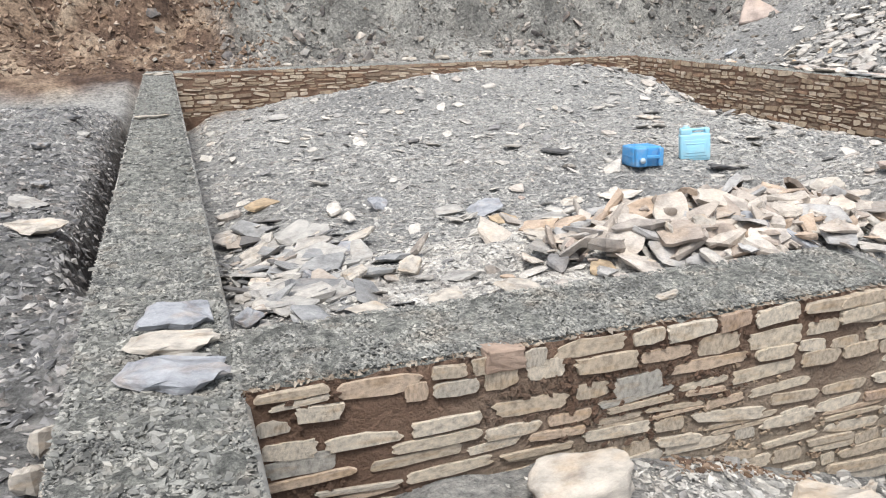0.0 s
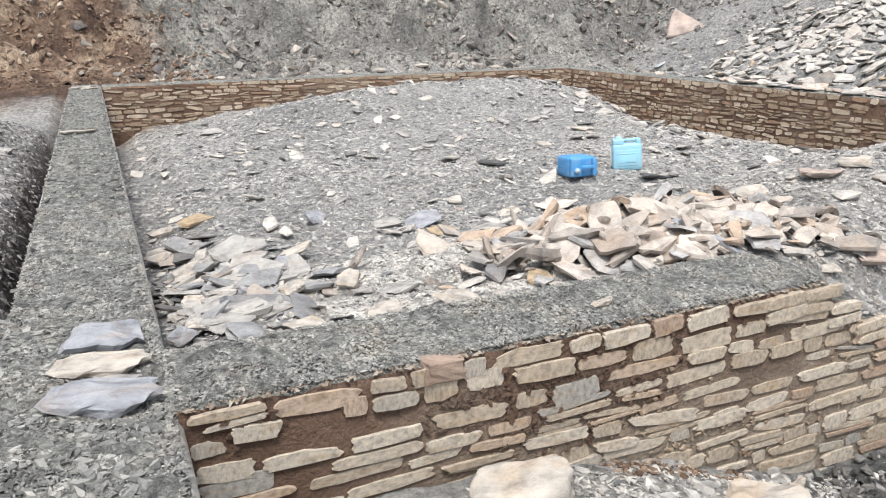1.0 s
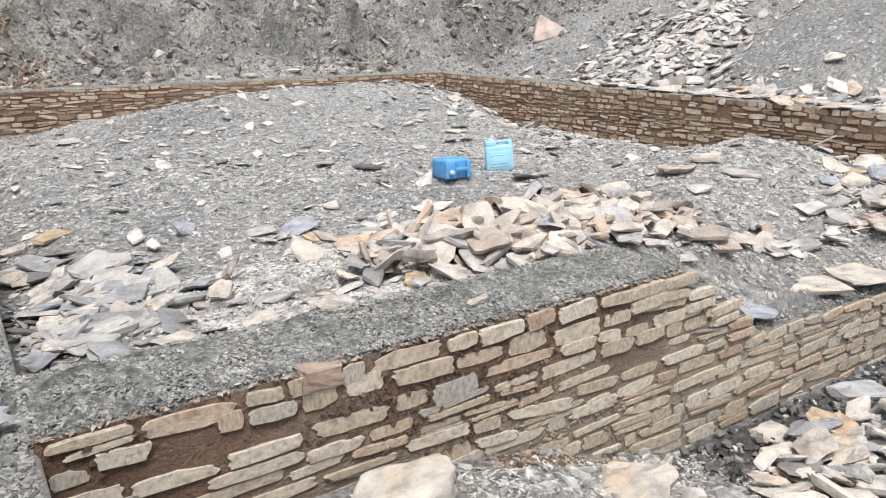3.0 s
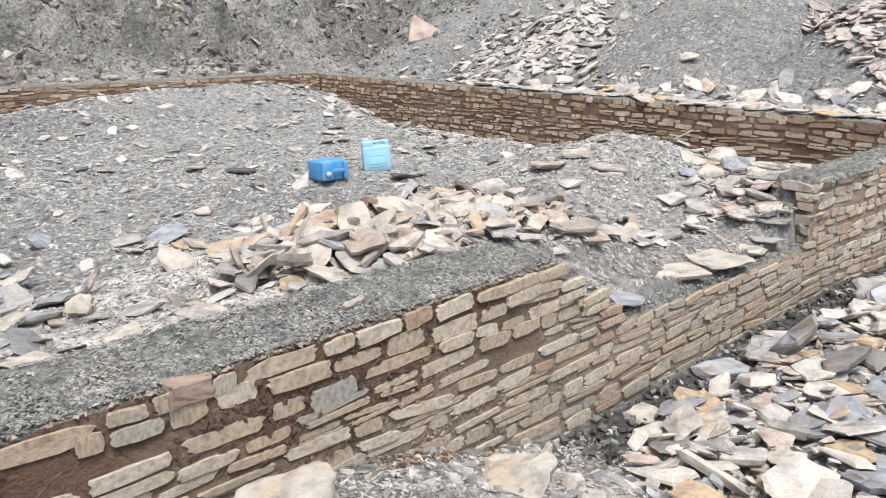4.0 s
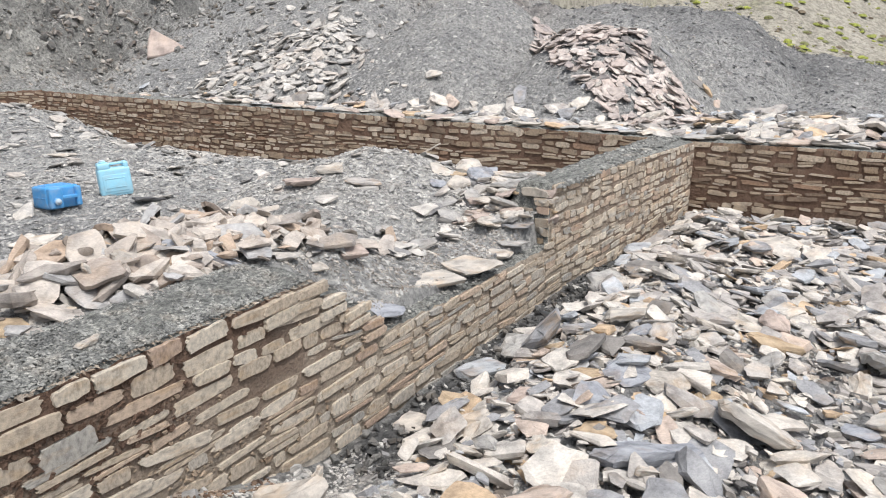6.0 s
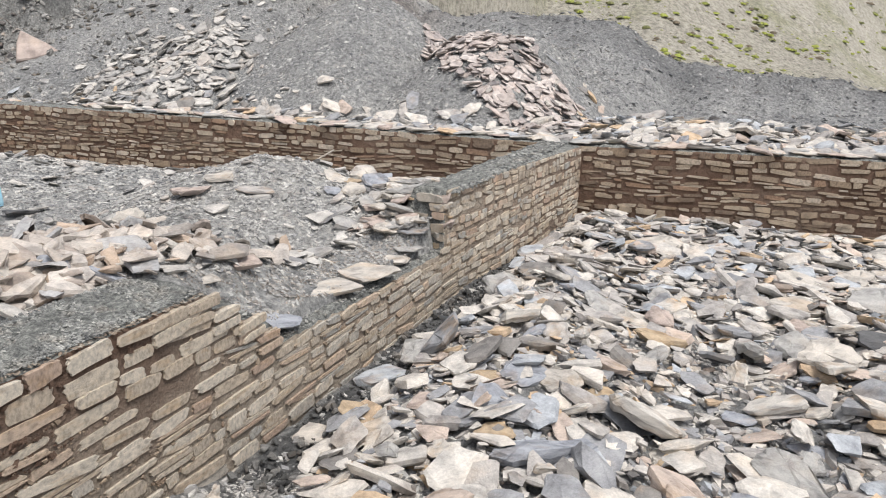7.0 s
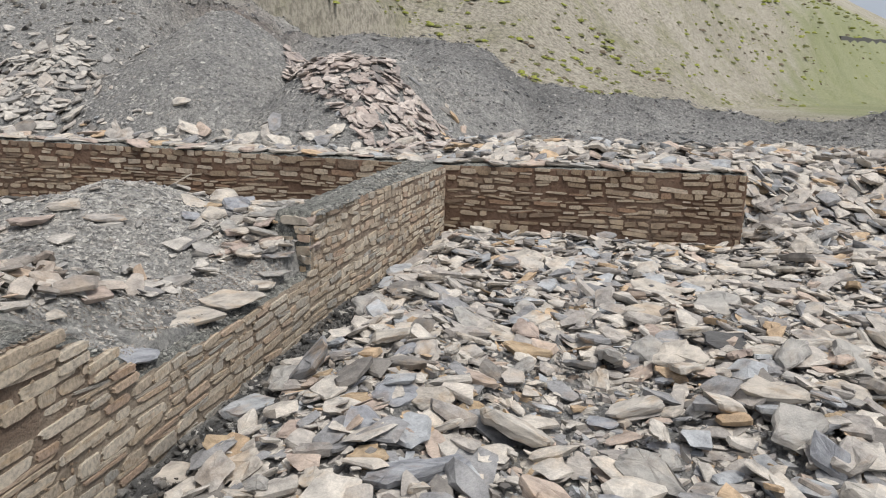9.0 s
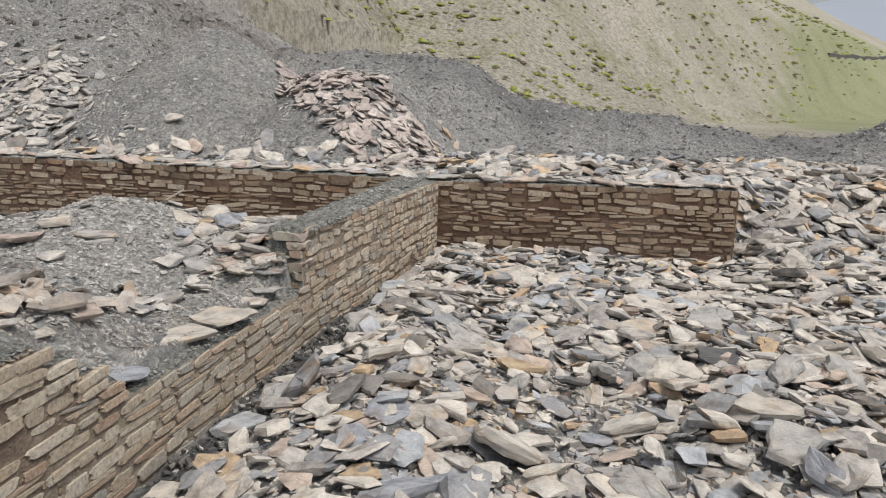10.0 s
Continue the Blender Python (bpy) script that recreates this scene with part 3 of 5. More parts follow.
# ---------- walls ----------
def top_of_cross_wall(x):
    """Full height by the corner, broken down at the doorway, full again beyond it."""
    z = np.interp(x, [0, 3.40, 3.42, 3.62, 3.64, 3.80, 3.82, 3.98, 4.0, 5.0, 6.88, 6.90, 12.2],
                  [0.60, 0.60, 0.50, 0.48, 0.36, 0.35, 0.23, 0.22, 0.09, 0.05, 0.01, 0.60, 0.53])
    return z


def wall_core(name, along, front, back, top, foot, axis, label, dry=None, edge=0):
    """A wall with uneven capping. along: stations; front, back, top, foot: their coordinates there; axis: 'x' or 'y'."""
    bm = bmesh.new()
    rows = []
    for k, s in enumerate(along):
        t, f, b, lo = top[k], front[k], back[k], foot[k]
        r = lambda a: float(rng.normal(0, a))
        pts = [(f, lo), (f, lo + (t - lo) * 0.5), (f, t - 0.045), (f + (b - f) * (0.03 + 0.02 * rng.random()), t - 0.006 + r(0.007))]
        for q in (0.15, 0.3, 0.45, 0.6, 0.75, 0.88):
            pts.append((f + (b - f) * q, t + 0.012 + r(0.009)))
        pts += [(b - (b - f) * (0.03 + 0.02 * rng.random()), t - 0.006 + r(0.007)), (b, t - 0.045), (b, lo)]
        rows.append([bm.verts.new((s, c, z) if axis == "x" else (c, s, z)) for c, z in pts])
    for p, q in zip(rows, rows[1:]):
        for k in range(len(p) - 1):
            face = bm.faces.new((p[k], q[k], q[k + 1], p[k + 1]))
            face.material_index = edge if k in (2, 10) else 1 if 3 <= k <= 9 else 0
            face.smooth = True
    for end in (rows[0], rows[-1]):
        bm.faces.new(end)
    bmesh.ops.recalc_face_normals(bm, faces=bm.faces)
    me = bpy.data.meshes.new(name)
    bm.to_mesh(me)
    bm.free()
    me.materials.append(mortar)
    me.materials.append(grit)
    me.materials.append(rim)
    me.materials.append(lip)
    if dry:
        me.attributes.new("dry", "FLOAT", "POINT").data.foreach_set("value", np.array([dry(v.co.x, v.co.z) for v in me.vertices], dtype=np.float32))
    return tagged(new(name, me), label, "wall", kind="structure")


W1 = 0.31  # half the thickness of the wall that the path stands on
st = np.arange(-2.4, 18.21, 0.06)
wall_west = wall_core("wall_west", st, 0 * st + W1, 0 * st - W1, 0 * st + 0.6, 0 * st - 0.7, "y", "low rubble wall with a flat grey grit capping", None, 2)
st = np.concatenate([np.arange(W1 - 0.07, 3.40, 0.06), [3.40, 3.42, 3.52, 3.62, 3.64, 3.72, 3.80, 3.82, 3.9, 3.98, 4.0], np.arange(4.06, 6.86, 0.06), [6.88, 6.90], np.arange(6.95, EAST - 0.003, 0.06), [EAST - 0.003]])
fy = front_y(st)
wall_middle = wall_core("wall_middle", st, fy, fy + np.interp(st, [6.89, 6.9, 8.2, 9.6], [0.58, 0.36, 0.44, 0.56]), top_of_cross_wall(st), 0 * st - 0.9, "x", "low stone cross wall in brown mud mortar, broken by a doorway",
                        lambda x, z: float(sm(1.7, 2.5, x - 3.0 * (z - 0.2)) * (1 - 0.6 * sm(7.5, 11, x))), 0)
st = np.arange(-2.30, 18.21, 0.06)
east_top = np.interp(st, [-2.3, 2.2, 7, 18.2], [0.60, 0.54, 0.58, 0.62])
wall_east = wall_core("wall_east", st, 0 * st + EAST, 0 * st + EAST + 0.55, east_top, 0 * st - 0.9, "y", "long low stone wall in dark mud mortar against the bank")
st = np.arange(W1 + 0.003, EAST, 0.06)
wall_north = wall_core("wall_north", st, 0 * st + NORTH, 0 * st + NORTH + 0.58, 0.60 + 0.05 * st / 12, 0 * st - 0.9, "x", "low stone wall below the cut bank, half buried")

FACING_MESHES = [mesh_of("stone", v, f, walling) for v, f in FACINGS]
MUDDY_MESHES = [mesh_of("stone", v, f, walling_mud) for v, f in FACINGS]


def courses(u0, u1, z0, z1, high, long, gap, missing=0.07):
    """Stones laid in rough courses: middle, length, middle height, height of each."""
    z = z1
    while z > z0:
        h = float(rng.uniform(*high))
        u = u0 - float(rng.uniform(0, 0.2))
        lift = float(rng.uniform(0, 6.28))
        while u < u1:
            w = float(rng.uniform(*long)) * (0.6 if rng.random() < 0.25 else 1)
            a, b = max(u, u0), min(u + w, u1)
            if b - a > 0.05 and (z == z1 or rng.random() > missing):
                tall = h * float(rng.uniform(0.72, 1.18))
                mid = z - h / 2 + (0.020 * math.sin(lift + 2.2 * u) + float(rng.normal(0, 0.009)) if z < z1 else -float(rng.uniform(0, 0.018)))
                if rng.random() < 0.2 and b - a > 0.2:
                    cut = float(rng.uniform(0.35, 0.65))
                    yield (a + b) / 2, b - a, z - h * cut / 2, h * cut * 0.92
                    yield (a + b) / 2 + 0.02, (b - a) * 0.9, z - h * (1 + cut) / 2, h * (1 - cut) * 0.92
                else:
                    yield (a + b) / 2, b - a, mid, tall
            u += w + float(rng.uniform(*gap))
        z -= h + float(rng.uniform(gap[0] * 0.5, gap[1] * 0.6))


def face_stones(wall, pieces, near, meshes, joined_mat, askew=0.045):
    """Stones as parts of a wall; those beyond the near stretch are joined into one part."""
    rest, made = [], 0
    for x, y, z, w, d, h, rz, close in pieces:
        rot = turn(0, float(rng.normal(0, askew)), rz)
        m = np.eye(4)
        m[:3, :3] = rot @ np.diag((w, d, h))
        m[:3, 3] = (x, y, z)
        if close and made < near:
            ob = new("stone", meshes[int(rng.integers(0, len(meshes)))])
            ob.parent = wall
            ob.matrix_basis = Matrix(m.tolist())
            made += 1
        else:
            rest.append(m)
    if rest:
        ob = joined("joined_stones", FACINGS, rest, joined_mat)
        ob.parent = wall
        ob["kind"] = "stuff"


def middle_pieces():
    out = []
    upper = courses(W1 + 0.01, 4.0, 0.10, 0.60, (0.050, 0.092), (0.15, 0.44), (0.005, 0.026), 0.04)
    lower = courses(W1 + 0.01, 11.95, -0.62, 0.075, (0.050, 0.098), (0.15, 0.44), (0.004, 0.022), 0.03)
    beyond = courses(6.90, 11.95, 0.10, 0.60, (0.045, 0.105), (0.10, 0.36), (0.008, 0.034), 0.04)
    for u, w, z, h in itertools.chain(upper, lower, beyond):
        lid = float(top_of_cross_wall(u + w * 0.12))
        if z + h / 2 > lid + 0.006:
            if lid - (z - h / 2) < 0.035:
                continue
            z, h = (lid + z - h / 2) / 2, lid - (z - h / 2)
        if z + h < float(room_b(u, 2.3)) - 0.05:
            continue
        slope = 0.0 if u < 7 else -0.06
        out.append((u, float(front_y(u)), z, w, float(rng.uniform(0.004, 0.016)), h, slope, u < 7.6))
    # stones that crown the steps of the broken end
    for x0, x1, lid in ((2.95, 3.20, 0.60), (3.20, 3.42, 0.60), (3.40, 3.63, 0.495), (3.60, 3.82, 0.36), (3.80, 4.02, 0.23)):
        for k in range(2):
            h = float(rng.uniform(0.05, 0.075))
            out.append(((x0 + x1) / 2 + float(rng.normal(0, 0.015)), float(front_y(x0)), lid - 0.038 - 0.068 * k, x1 - x0 + 0.02, 0.022, h, 0.0, True))
    # the jamb beyond the doorway
    for u, w, z, h in courses(2.52, 2.84, 0.03, 0.58, (0.06, 0.10), (0.2, 0.4), (0.01, 0.03)):
        out.append((6.885, u, z, w, 0.02, h, -math.pi / 2, False))
    return out


def east_pieces():
    out = []
    for u, w, z, h in courses(-2.29, 17.55, -0.62, 0.60, (0.035, 0.10), (0.12, 0.44), (0.004, 0.036), 0.08):
        lid = float(np.interp(u, [-2.3, 2.2, 7, 18.2], [0.60, 0.54, 0.58, 0.62]))
        if z - h / 2 > lid - 0.03 or (2.15 < u < 2.85 and z < 0.5):
            continue
        z = min(z, lid - h / 2)
        low = float(room_a(11.8, u) if u > 2.6 else room_b(11.8, u))
        if z + h < low - 0.05:
            continue
        out.append((EAST, u, z, w * 0.97, float(rng.uniform(0.004, 0.016)), h, -math.pi / 2, u < 6.5))
    for u, w, z, h in courses(EAST + 0.02, EAST + 0.53, -0.4, 0.58, (0.06, 0.11), (0.2, 0.4), (0.01, 0.03)):
        out.append((u, -2.30, z, w, 0.02, h, 0.0, False))
    return out


def north_pieces():
    out = []
    for u, w, z, h in courses(W1 + 0.01, 11.97, -0.55, 0.62, (0.04, 0.11), (0.14, 0.46), (0.004, 0.036), 0.08):
        if z + h / 2 > 0.60 + 0.05 * u / 12 or z + h < float(room_a(u, 17.3)) - 0.05:
            continue
        out.append((u, NORTH, z, w, float(rng.uniform(0.004, 0.016)), h, 0.0, True))
    return out


# ---------- loose stone slabs ----------
def family(mat):
    return [mesh_of("stone_slab", v, f, mat) for v, f in BIG_SLABS]


SLATE, BLUE, GREY, CREAM, RUST, PINK, DARK = (family(q) for q in (slate, blue_slate, grey_slate, cream_stone, orange_stone, pink_stone, dark_slate))
LABELS = {id(SLATE): "grey split slate slab lying on the rubble", id(BLUE): "blue-grey split slate slab", id(GREY): "grey slate slab with chipped edges",
          id(CREAM): "cream-coloured rough stone slab", id(RUST): "rusty orange stone slab", id(PINK): "pale pink stone slab", id(DARK): "dark slate slab"}


def slab(kind, m, group, label="", name="stone_slab"):
    ob = new(name, kind[int(rng.integers(0, len(kind) * 5 // 8))])
    ob.matrix_basis = Matrix(m.tolist())
    return tagged(ob, label or LABELS[id(kind)], "rock slab", group, "thing")


def placed(kind, x, y, long, wide, thick, yaw, tx=0.0, ty=0.0, up=0.0, group="", label=""):
    """A slab of given size and turn (degrees), most fitted to the camera's view, resting on what is below it."""
    m = np.eye(4)
    m[:3, :3] = turn(radians(tx), radians(ty), radians(yaw)) @ np.diag((long, wide, thick))
    drop = 0.5 * (abs(math.sin(radians(ty))) * long + abs(math.sin(radians(tx))) * wide) * (0.7 if abs(tx) >= 30 else 0.35)
    m[:3, 3] = (x, y, float(height(x, y)) + thick * 0.3 + drop + up * 0.5)
    return slab(kind, m, group, label)

# ---------- jerrycans ----------
def part(name, bm, mat, parent, label=""):
    me = bpy.data.meshes.new(name)
    bm.to_mesh(me)
    bm.free()
    me.materials.append(mat)
    me.shade_smooth()
    ob = new(name, me)
    ob.parent = parent
    if label:
        ob["label"] = label
    return ob


def rounded_box(sx, sy, sz, r, at=(0, 0, 0)):
    bm = bmesh.new()
    bmesh.ops.create_cube(bm, size=1.0, matrix=Matrix.LocRotScale(at, None, (sx, sy, sz)))
    bmesh.ops.bevel(bm, geom=bm.edges[:], offset=r, segments=3, profile=0.6, affect="EDGES")
    return bm


def tube_between(pts, r):
    bm = bmesh.new()
    for p, q in zip(pts, pts[1:]):
        p, q = Vector(p), Vector(q)
        rot = (q - p).to_track_quat("Z", "Y").to_matrix().to_4x4()
        bmesh.ops.create_cone(bm, cap_ends=True, segments=10, radius1=r, radius2=r, depth=(q - p).length + r, matrix=Matrix.Translation((p + q) / 2) @ rot)
    return bm


def jerrycan(body_mat, m, label):
    """Twenty litres: ribbed body, a boss with the screw cap in one corner, a bar handle between the boss and the end block."""
    can = new("jerrycan")
    w, d, h = 0.32, 0.21, 0.29
    body = part("body", rounded_box(w, d, h, 0.032, (0, 0, h / 2)), body_mat, can)
    for side in (-1, 1):
        part("side_panel", rounded_box(w * 0.74, 0.010, h * 0.60, 0.004, (0, side * (d / 2 + 0.001), h * 0.46)), body_mat, body)
        for k in (0.30, 0.62):
            part("rib", rounded_box(w * 0.60, 0.010, 0.012, 0.004, (0, side * (d / 2 + 0.006), h * k)), body_mat, body)
    part("seam", rounded_box(w + 0.006, 0.006, h - 0.04, 0.002, (0, 0, h / 2)), body_mat, body)
    part("foot_rim", rounded_box(w * 0.94, d * 0.94, 0.02, 0.008, (0, 0, 0.006)), body_mat, body)
    part("boss", rounded_box(0.125, d * 0.94, 0.075, 0.022, (-w / 2 + 0.070, 0, h + 0.018)), body_mat, can)
    part("end_block", rounded_box(0.05, d * 0.90, 0.070, 0.018, (w / 2 - 0.033, 0, h + 0.016)), body_mat, can)
    part("handle", rounded_box(0.19, 0.038, 0.026, 0.011, (0.055, 0, h + 0.036)), body_mat, can)
    neck = bmesh.new()
    bmesh.ops.create_cone(neck, cap_ends=True, segments=24, radius1=0.036, radius2=0.032, depth=0.024, matrix=Matrix.Translation((-w / 2 + 0.070, -0.03, h + 0.062)))
    part("neck", neck, body_mat, can)
    cap = bmesh.new()
    bmesh.ops.create_cone(cap, cap_ends=True, segments=24, radius1=0.031, radius2=0.027, depth=0.022, matrix=Matrix.Translation((-w / 2 + 0.070, -0.03, h + 0.078)))
    bmesh.ops.bevel(cap, geom=[e for e in cap.edges if len(e.link_faces) == 2 and e.calc_face_angle() > 1.0], offset=0.005, segments=2, affect="EDGES")
    part("cap", cap, cap_plastic, can, "faded screw cap")
    if body_mat is pale_plastic:
        part("worn_patch", rounded_box(w * 0.56, 0.006, h * 0.26, 0.002, (0, -d / 2 - 0.006, h * 0.46)), worn_label, body, "bleached label patch")
    can.matrix_basis = m
    return tagged(can, label, "jerrycan", "water cans on the fill")


def on_ground(x, y, up=0.0):
    return float(height(x, y)) + up


cx, cy = 5.82, 7.22
jerrycan(pale_plastic, pose(cx, cy, on_ground(cx, cy, 0.0), -4, -5, -32) @ Matrix.Scale(1.05, 4), "pale blue plastic jerrycan standing upright on the shale")
cx, cy = 5.04, 7.26
jerrycan(blue_plastic, pose(cx, cy, on_ground(cx, cy, 0.105), 86, 0, -8) @ Matrix.Scale(1.06, 4), "deep blue plastic jerrycan lying on its side on shale")

# ---------- stones that stand out ----------
TOP = 0.612
def on_wall(kind, x, y, z, long, wide, thick, yaw, tx=0, ty=0, label=""):
    m = np.eye(4)
    m[:3, :3] = turn(radians(tx), radians(ty), radians(yaw)) @ np.diag((long, wide, thick))
    m[:3, 3] = (x, y, z + thick * 0.45)
    return slab(kind[:9], m, "slabs left on the wall", label)


on_wall(BLUE, 0.075, 3.26, TOP, 0.36, 0.30, 0.05, -25, 7, 0, "blue-grey slate slab on the wall capping")
on_wall(CREAM, 0.06, 2.98, TOP, 0.34, 0.24, 0.05, -8, 7, 2, "cream stone slab on the wall capping")
on_wall(GREY, 0.07, 2.82, TOP, 0.26, 0.12, 0.03, -5, 3, 0, "thin grey slate slab on the wall capping")
on_wall(BLUE, 0.06, 2.69, TOP, 0.38, 0.30, 0.06, -14, 7, 3, "broad blue-grey slate slab on the wall capping")
on_wall(CREAM, -0.06, 10.1, TOP, 0.44, 0.24, 0.04, 5, 0, 0, "pale slab lying across the wall capping")
on_wall(CREAM, -0.06, 17.2, TOP, 0.50, 0.30, 0.05, 5, 0, 0, "pale slab at the end of the wall")
on_wall(CREAM, 0.10, 17.0, TOP, 0.40, 0.30, 0.04, 40, 0, 0, "pale slab at the end of the wall")
on_wall(CREAM, 2.16, 2.72, TOP, 0.12, 0.08, 0.03, 15, 0, 0, "small white stone on the wall capping")

G = "stones thrown into the room"
placed(BLUE, 1.85, 6.59, 0.22, 0.16, 0.046, 14, 45, 8, 0, G)
placed(GREY, 2.35, 6.12, 0.31, 0.20, 0.020, -35, 15, -4, 0.02, G)
placed(BLUE, 2.69, 6.10, 0.34, 0.26, 0.037, -20, 18, -8, 0.02, G)
placed(RUST, 2.67, 5.62, 0.29, 0.22, 0.026, -20, 10, 4, 0.02, G)
placed(GREY, 2.90, 5.29, 0.33, 0.22, 0.034, -25, 8, -8, 0.02, G)
placed(RUST, 0.84, 7.09, 0.34, 0.21, 0.039, 0, 15, -4, 0.02, G)
placed(GREY, 1.00, 5.75, 0.47, 0.34, 0.061, -10, 25, -4, 0.02, G)
placed(GREY, 0.87, 5.78, 0.34, 0.19, 0.041, -35, 20, 8, 0.02, G)
placed(BLUE, 1.24, 5.13, 0.23, 0.13, 0.025, 0, 25, -8, 0.02, G)
placed(SLATE, 0.52, 6.38, 0.33, 0.17, 0.082, 40, 30, -4, 0.02, G)
placed(RUST, 0.74, 5.15, 0.25, 0.14, 0.033, -10, 12, -4, 0.02, G)
placed(GREY, 0.55, 3.86, 0.21, 0.16, 0.018, 5, 20, 8, 0.02, G)
placed(BLUE, 0.40, 3.50, 0.15, 0.10, 0.035, -10, 60, -4, 0.02, G)
placed(GREY, 0.63, 3.60, 0.26, 0.18, 0.034, 2, 15, 4, 0.02, G)
placed(GREY, 0.86, 3.72, 0.21, 0.13, 0.018, -5, 18, -4, 0.02, G)
placed(CREAM, 1.10, 4.02, 0.16, 0.09, 0.021, 40, 25, 0, 0, G)
placed(CREAM, 1.39, 4.07, 0.18, 0.13, 0.030, 0, 45, -8, 0.02, G)
placed(CREAM, 1.37, 3.47, 0.23, 0.17, 0.025, -50, 20, -8, 0.02, G)
placed(CREAM, 0.98, 3.46, 0.23, 0.17, 0.019, -20, 8, 4, 0.02, G)
placed(CREAM, 1.74, 3.39, 0.26, 0.15, 0.030, -12, 14, 4, 0.02, G)
placed(GREY, 1.62, 3.93, 0.26, 0.14, 0.030, -30, 12, -8, 0.02, G)
placed(CREAM, 2.32, 4.22, 0.26, 0.16, 0.035, -35, 20, 4, 0.02, G)
placed(PINK, 2.34, 3.83, 0.23, 0.17, 0.029, 40, 50, 0, 0.02, G)
placed(RUST, 2.33, 3.54, 0.20, 0.15, 0.018, -25, 20, 4, 0.02, G)
placed(CREAM, 2.52, 3.50, 0.22, 0.13, 0.015, -12, 25, -4, 0.02, G)
placed(CREAM, 2.83, 3.59, 0.27, 0.16, 0.038, 50, 60, 4, 0.02, G)
placed(CREAM, 3.07, 3.58, 0.31, 0.19, 0.053, 20, 55, 8, 0.02, G)
placed(BLUE, 3.38, 3.56, 0.25, 0.16, 0.040, -75, 50, 8, 0.02, G)
placed(RUST, 3.48, 3.41, 0.31, 0.23, 0.037, -5, 25, 0, 0.02, G)
placed(SLATE, 4.84, 5.39, 0.32, 0.25, 0.042, 0, 35, -8, 0.02, G)
placed(CREAM, 4.83, 4.78, 0.30, 0.20, 0.046, 35, 50, 0, 0.02, G)
placed(CREAM, 3.78, 3.44, 0.29, 0.18, 0.038, -15, 22, 8, 0.02, G)
placed(CREAM, 5.27, 4.78, 0.30, 0.22, 0.042, -60, 45, 0, 0.02, G)
placed(SLATE, 4.18, 6.19, 0.43, 0.23, 0.033, -15, 10, -4, 0.02, G)
placed(CREAM, 4.16, 5.69, 0.25, 0.15, 0.029, -20, 25, 4, 0, G)
placed(SLATE, 2.76, 4.07, 0.33, 0.18, 0.025, -8, 12, 8, 0.02, G)
placed(SLATE, 2.94, 4.09, 0.31, 0.19, 0.031, -5, 10, -4, 0.02, G)
placed(SLATE, 2.64, 4.14, 0.28, 0.17, 0.033, 0, 14, 0, 0.02, G)
placed(CREAM, 3.60, 6.14, 0.23, 0.15, 0.022, 10, 25, -8, 0, G)
placed(DARK, 4.58, 8.27, 0.44, 0.30, 0.035, -26, 0, 4, 0.02, G)
placed(DARK, 5.69, 6.57, 0.37, 0.22, 0.035, -25, 0, 8, 0.02, G)
placed(CREAM, 7.41, 10.46, 0.38, 0.27, 0.051, -20, 5, 4, 0, G)
placed(CREAM, 6.48, 11.89, 0.19, 0.12, 0.027, 40, 50, -4, 0, G)
placed(CREAM, 3.79, 12.34, 0.18, 0.12, 0.025, -20, 30, -4, 0, G)
placed(GREY, 2.03, 14.63, 0.44, 0.35, 0.043, -10, 10, -4, 0, G)
placed(CREAM, 1.84, 10.33, 0.15, 0.10, 0.020, -20, 10, 4, 0, G)
G = "stones thrown into the room"
placed(PINK, 4.54, 3.11, 0.24, 0.15, 0.052, -73, 30, 0, 0.02, G)
placed(CREAM, 4.18, 3.14, 0.19, 0.12, 0.016, -68, 25, -4, 0, G)
placed(CREAM, 4.41, 3.48, 0.28, 0.21, 0.020, -33, 20, 8, 0.02, G)
placed(SLATE, 3.89, 3.40, 0.26, 0.18, 0.034, -33, 25, 4, 0.02, G)
placed(SLATE, 6.39, 4.29, 0.33, 0.19, 0.041, -43, 10, 4, 0.02, G)
placed(CREAM, 7.35, 3.96, 0.35, 0.26, 0.029, -43, 25, 8, 0.02, G)
placed(CREAM, 7.10, 3.61, 0.27, 0.20, 0.046, -68, 30, 0, 0, G)
placed(GREY, 6.92, 3.31, 0.32, 0.23, 0.037, -18, 25, 0, 0.02, G)
placed(GREY, 6.51, 3.41, 0.30, 0.21, 0.027, -46, 15, 0, 0.02, G)
placed(PINK, 6.08, 4.79, 0.42, 0.24, 0.06, -26, 5, 0, 0.02, G)
placed(CREAM, 6.50, 4.75, 0.40, 0.24, 0.053, -28, 5, -4, 0.02, G)
placed(GREY, 7.04, 3.10, 0.27, 0.14, 0.029, -48, 20, 8, 0, G)
placed(RUST, 7.57, 3.88, 0.24, 0.15, 0.029, -58, 20, 0, 0, G)

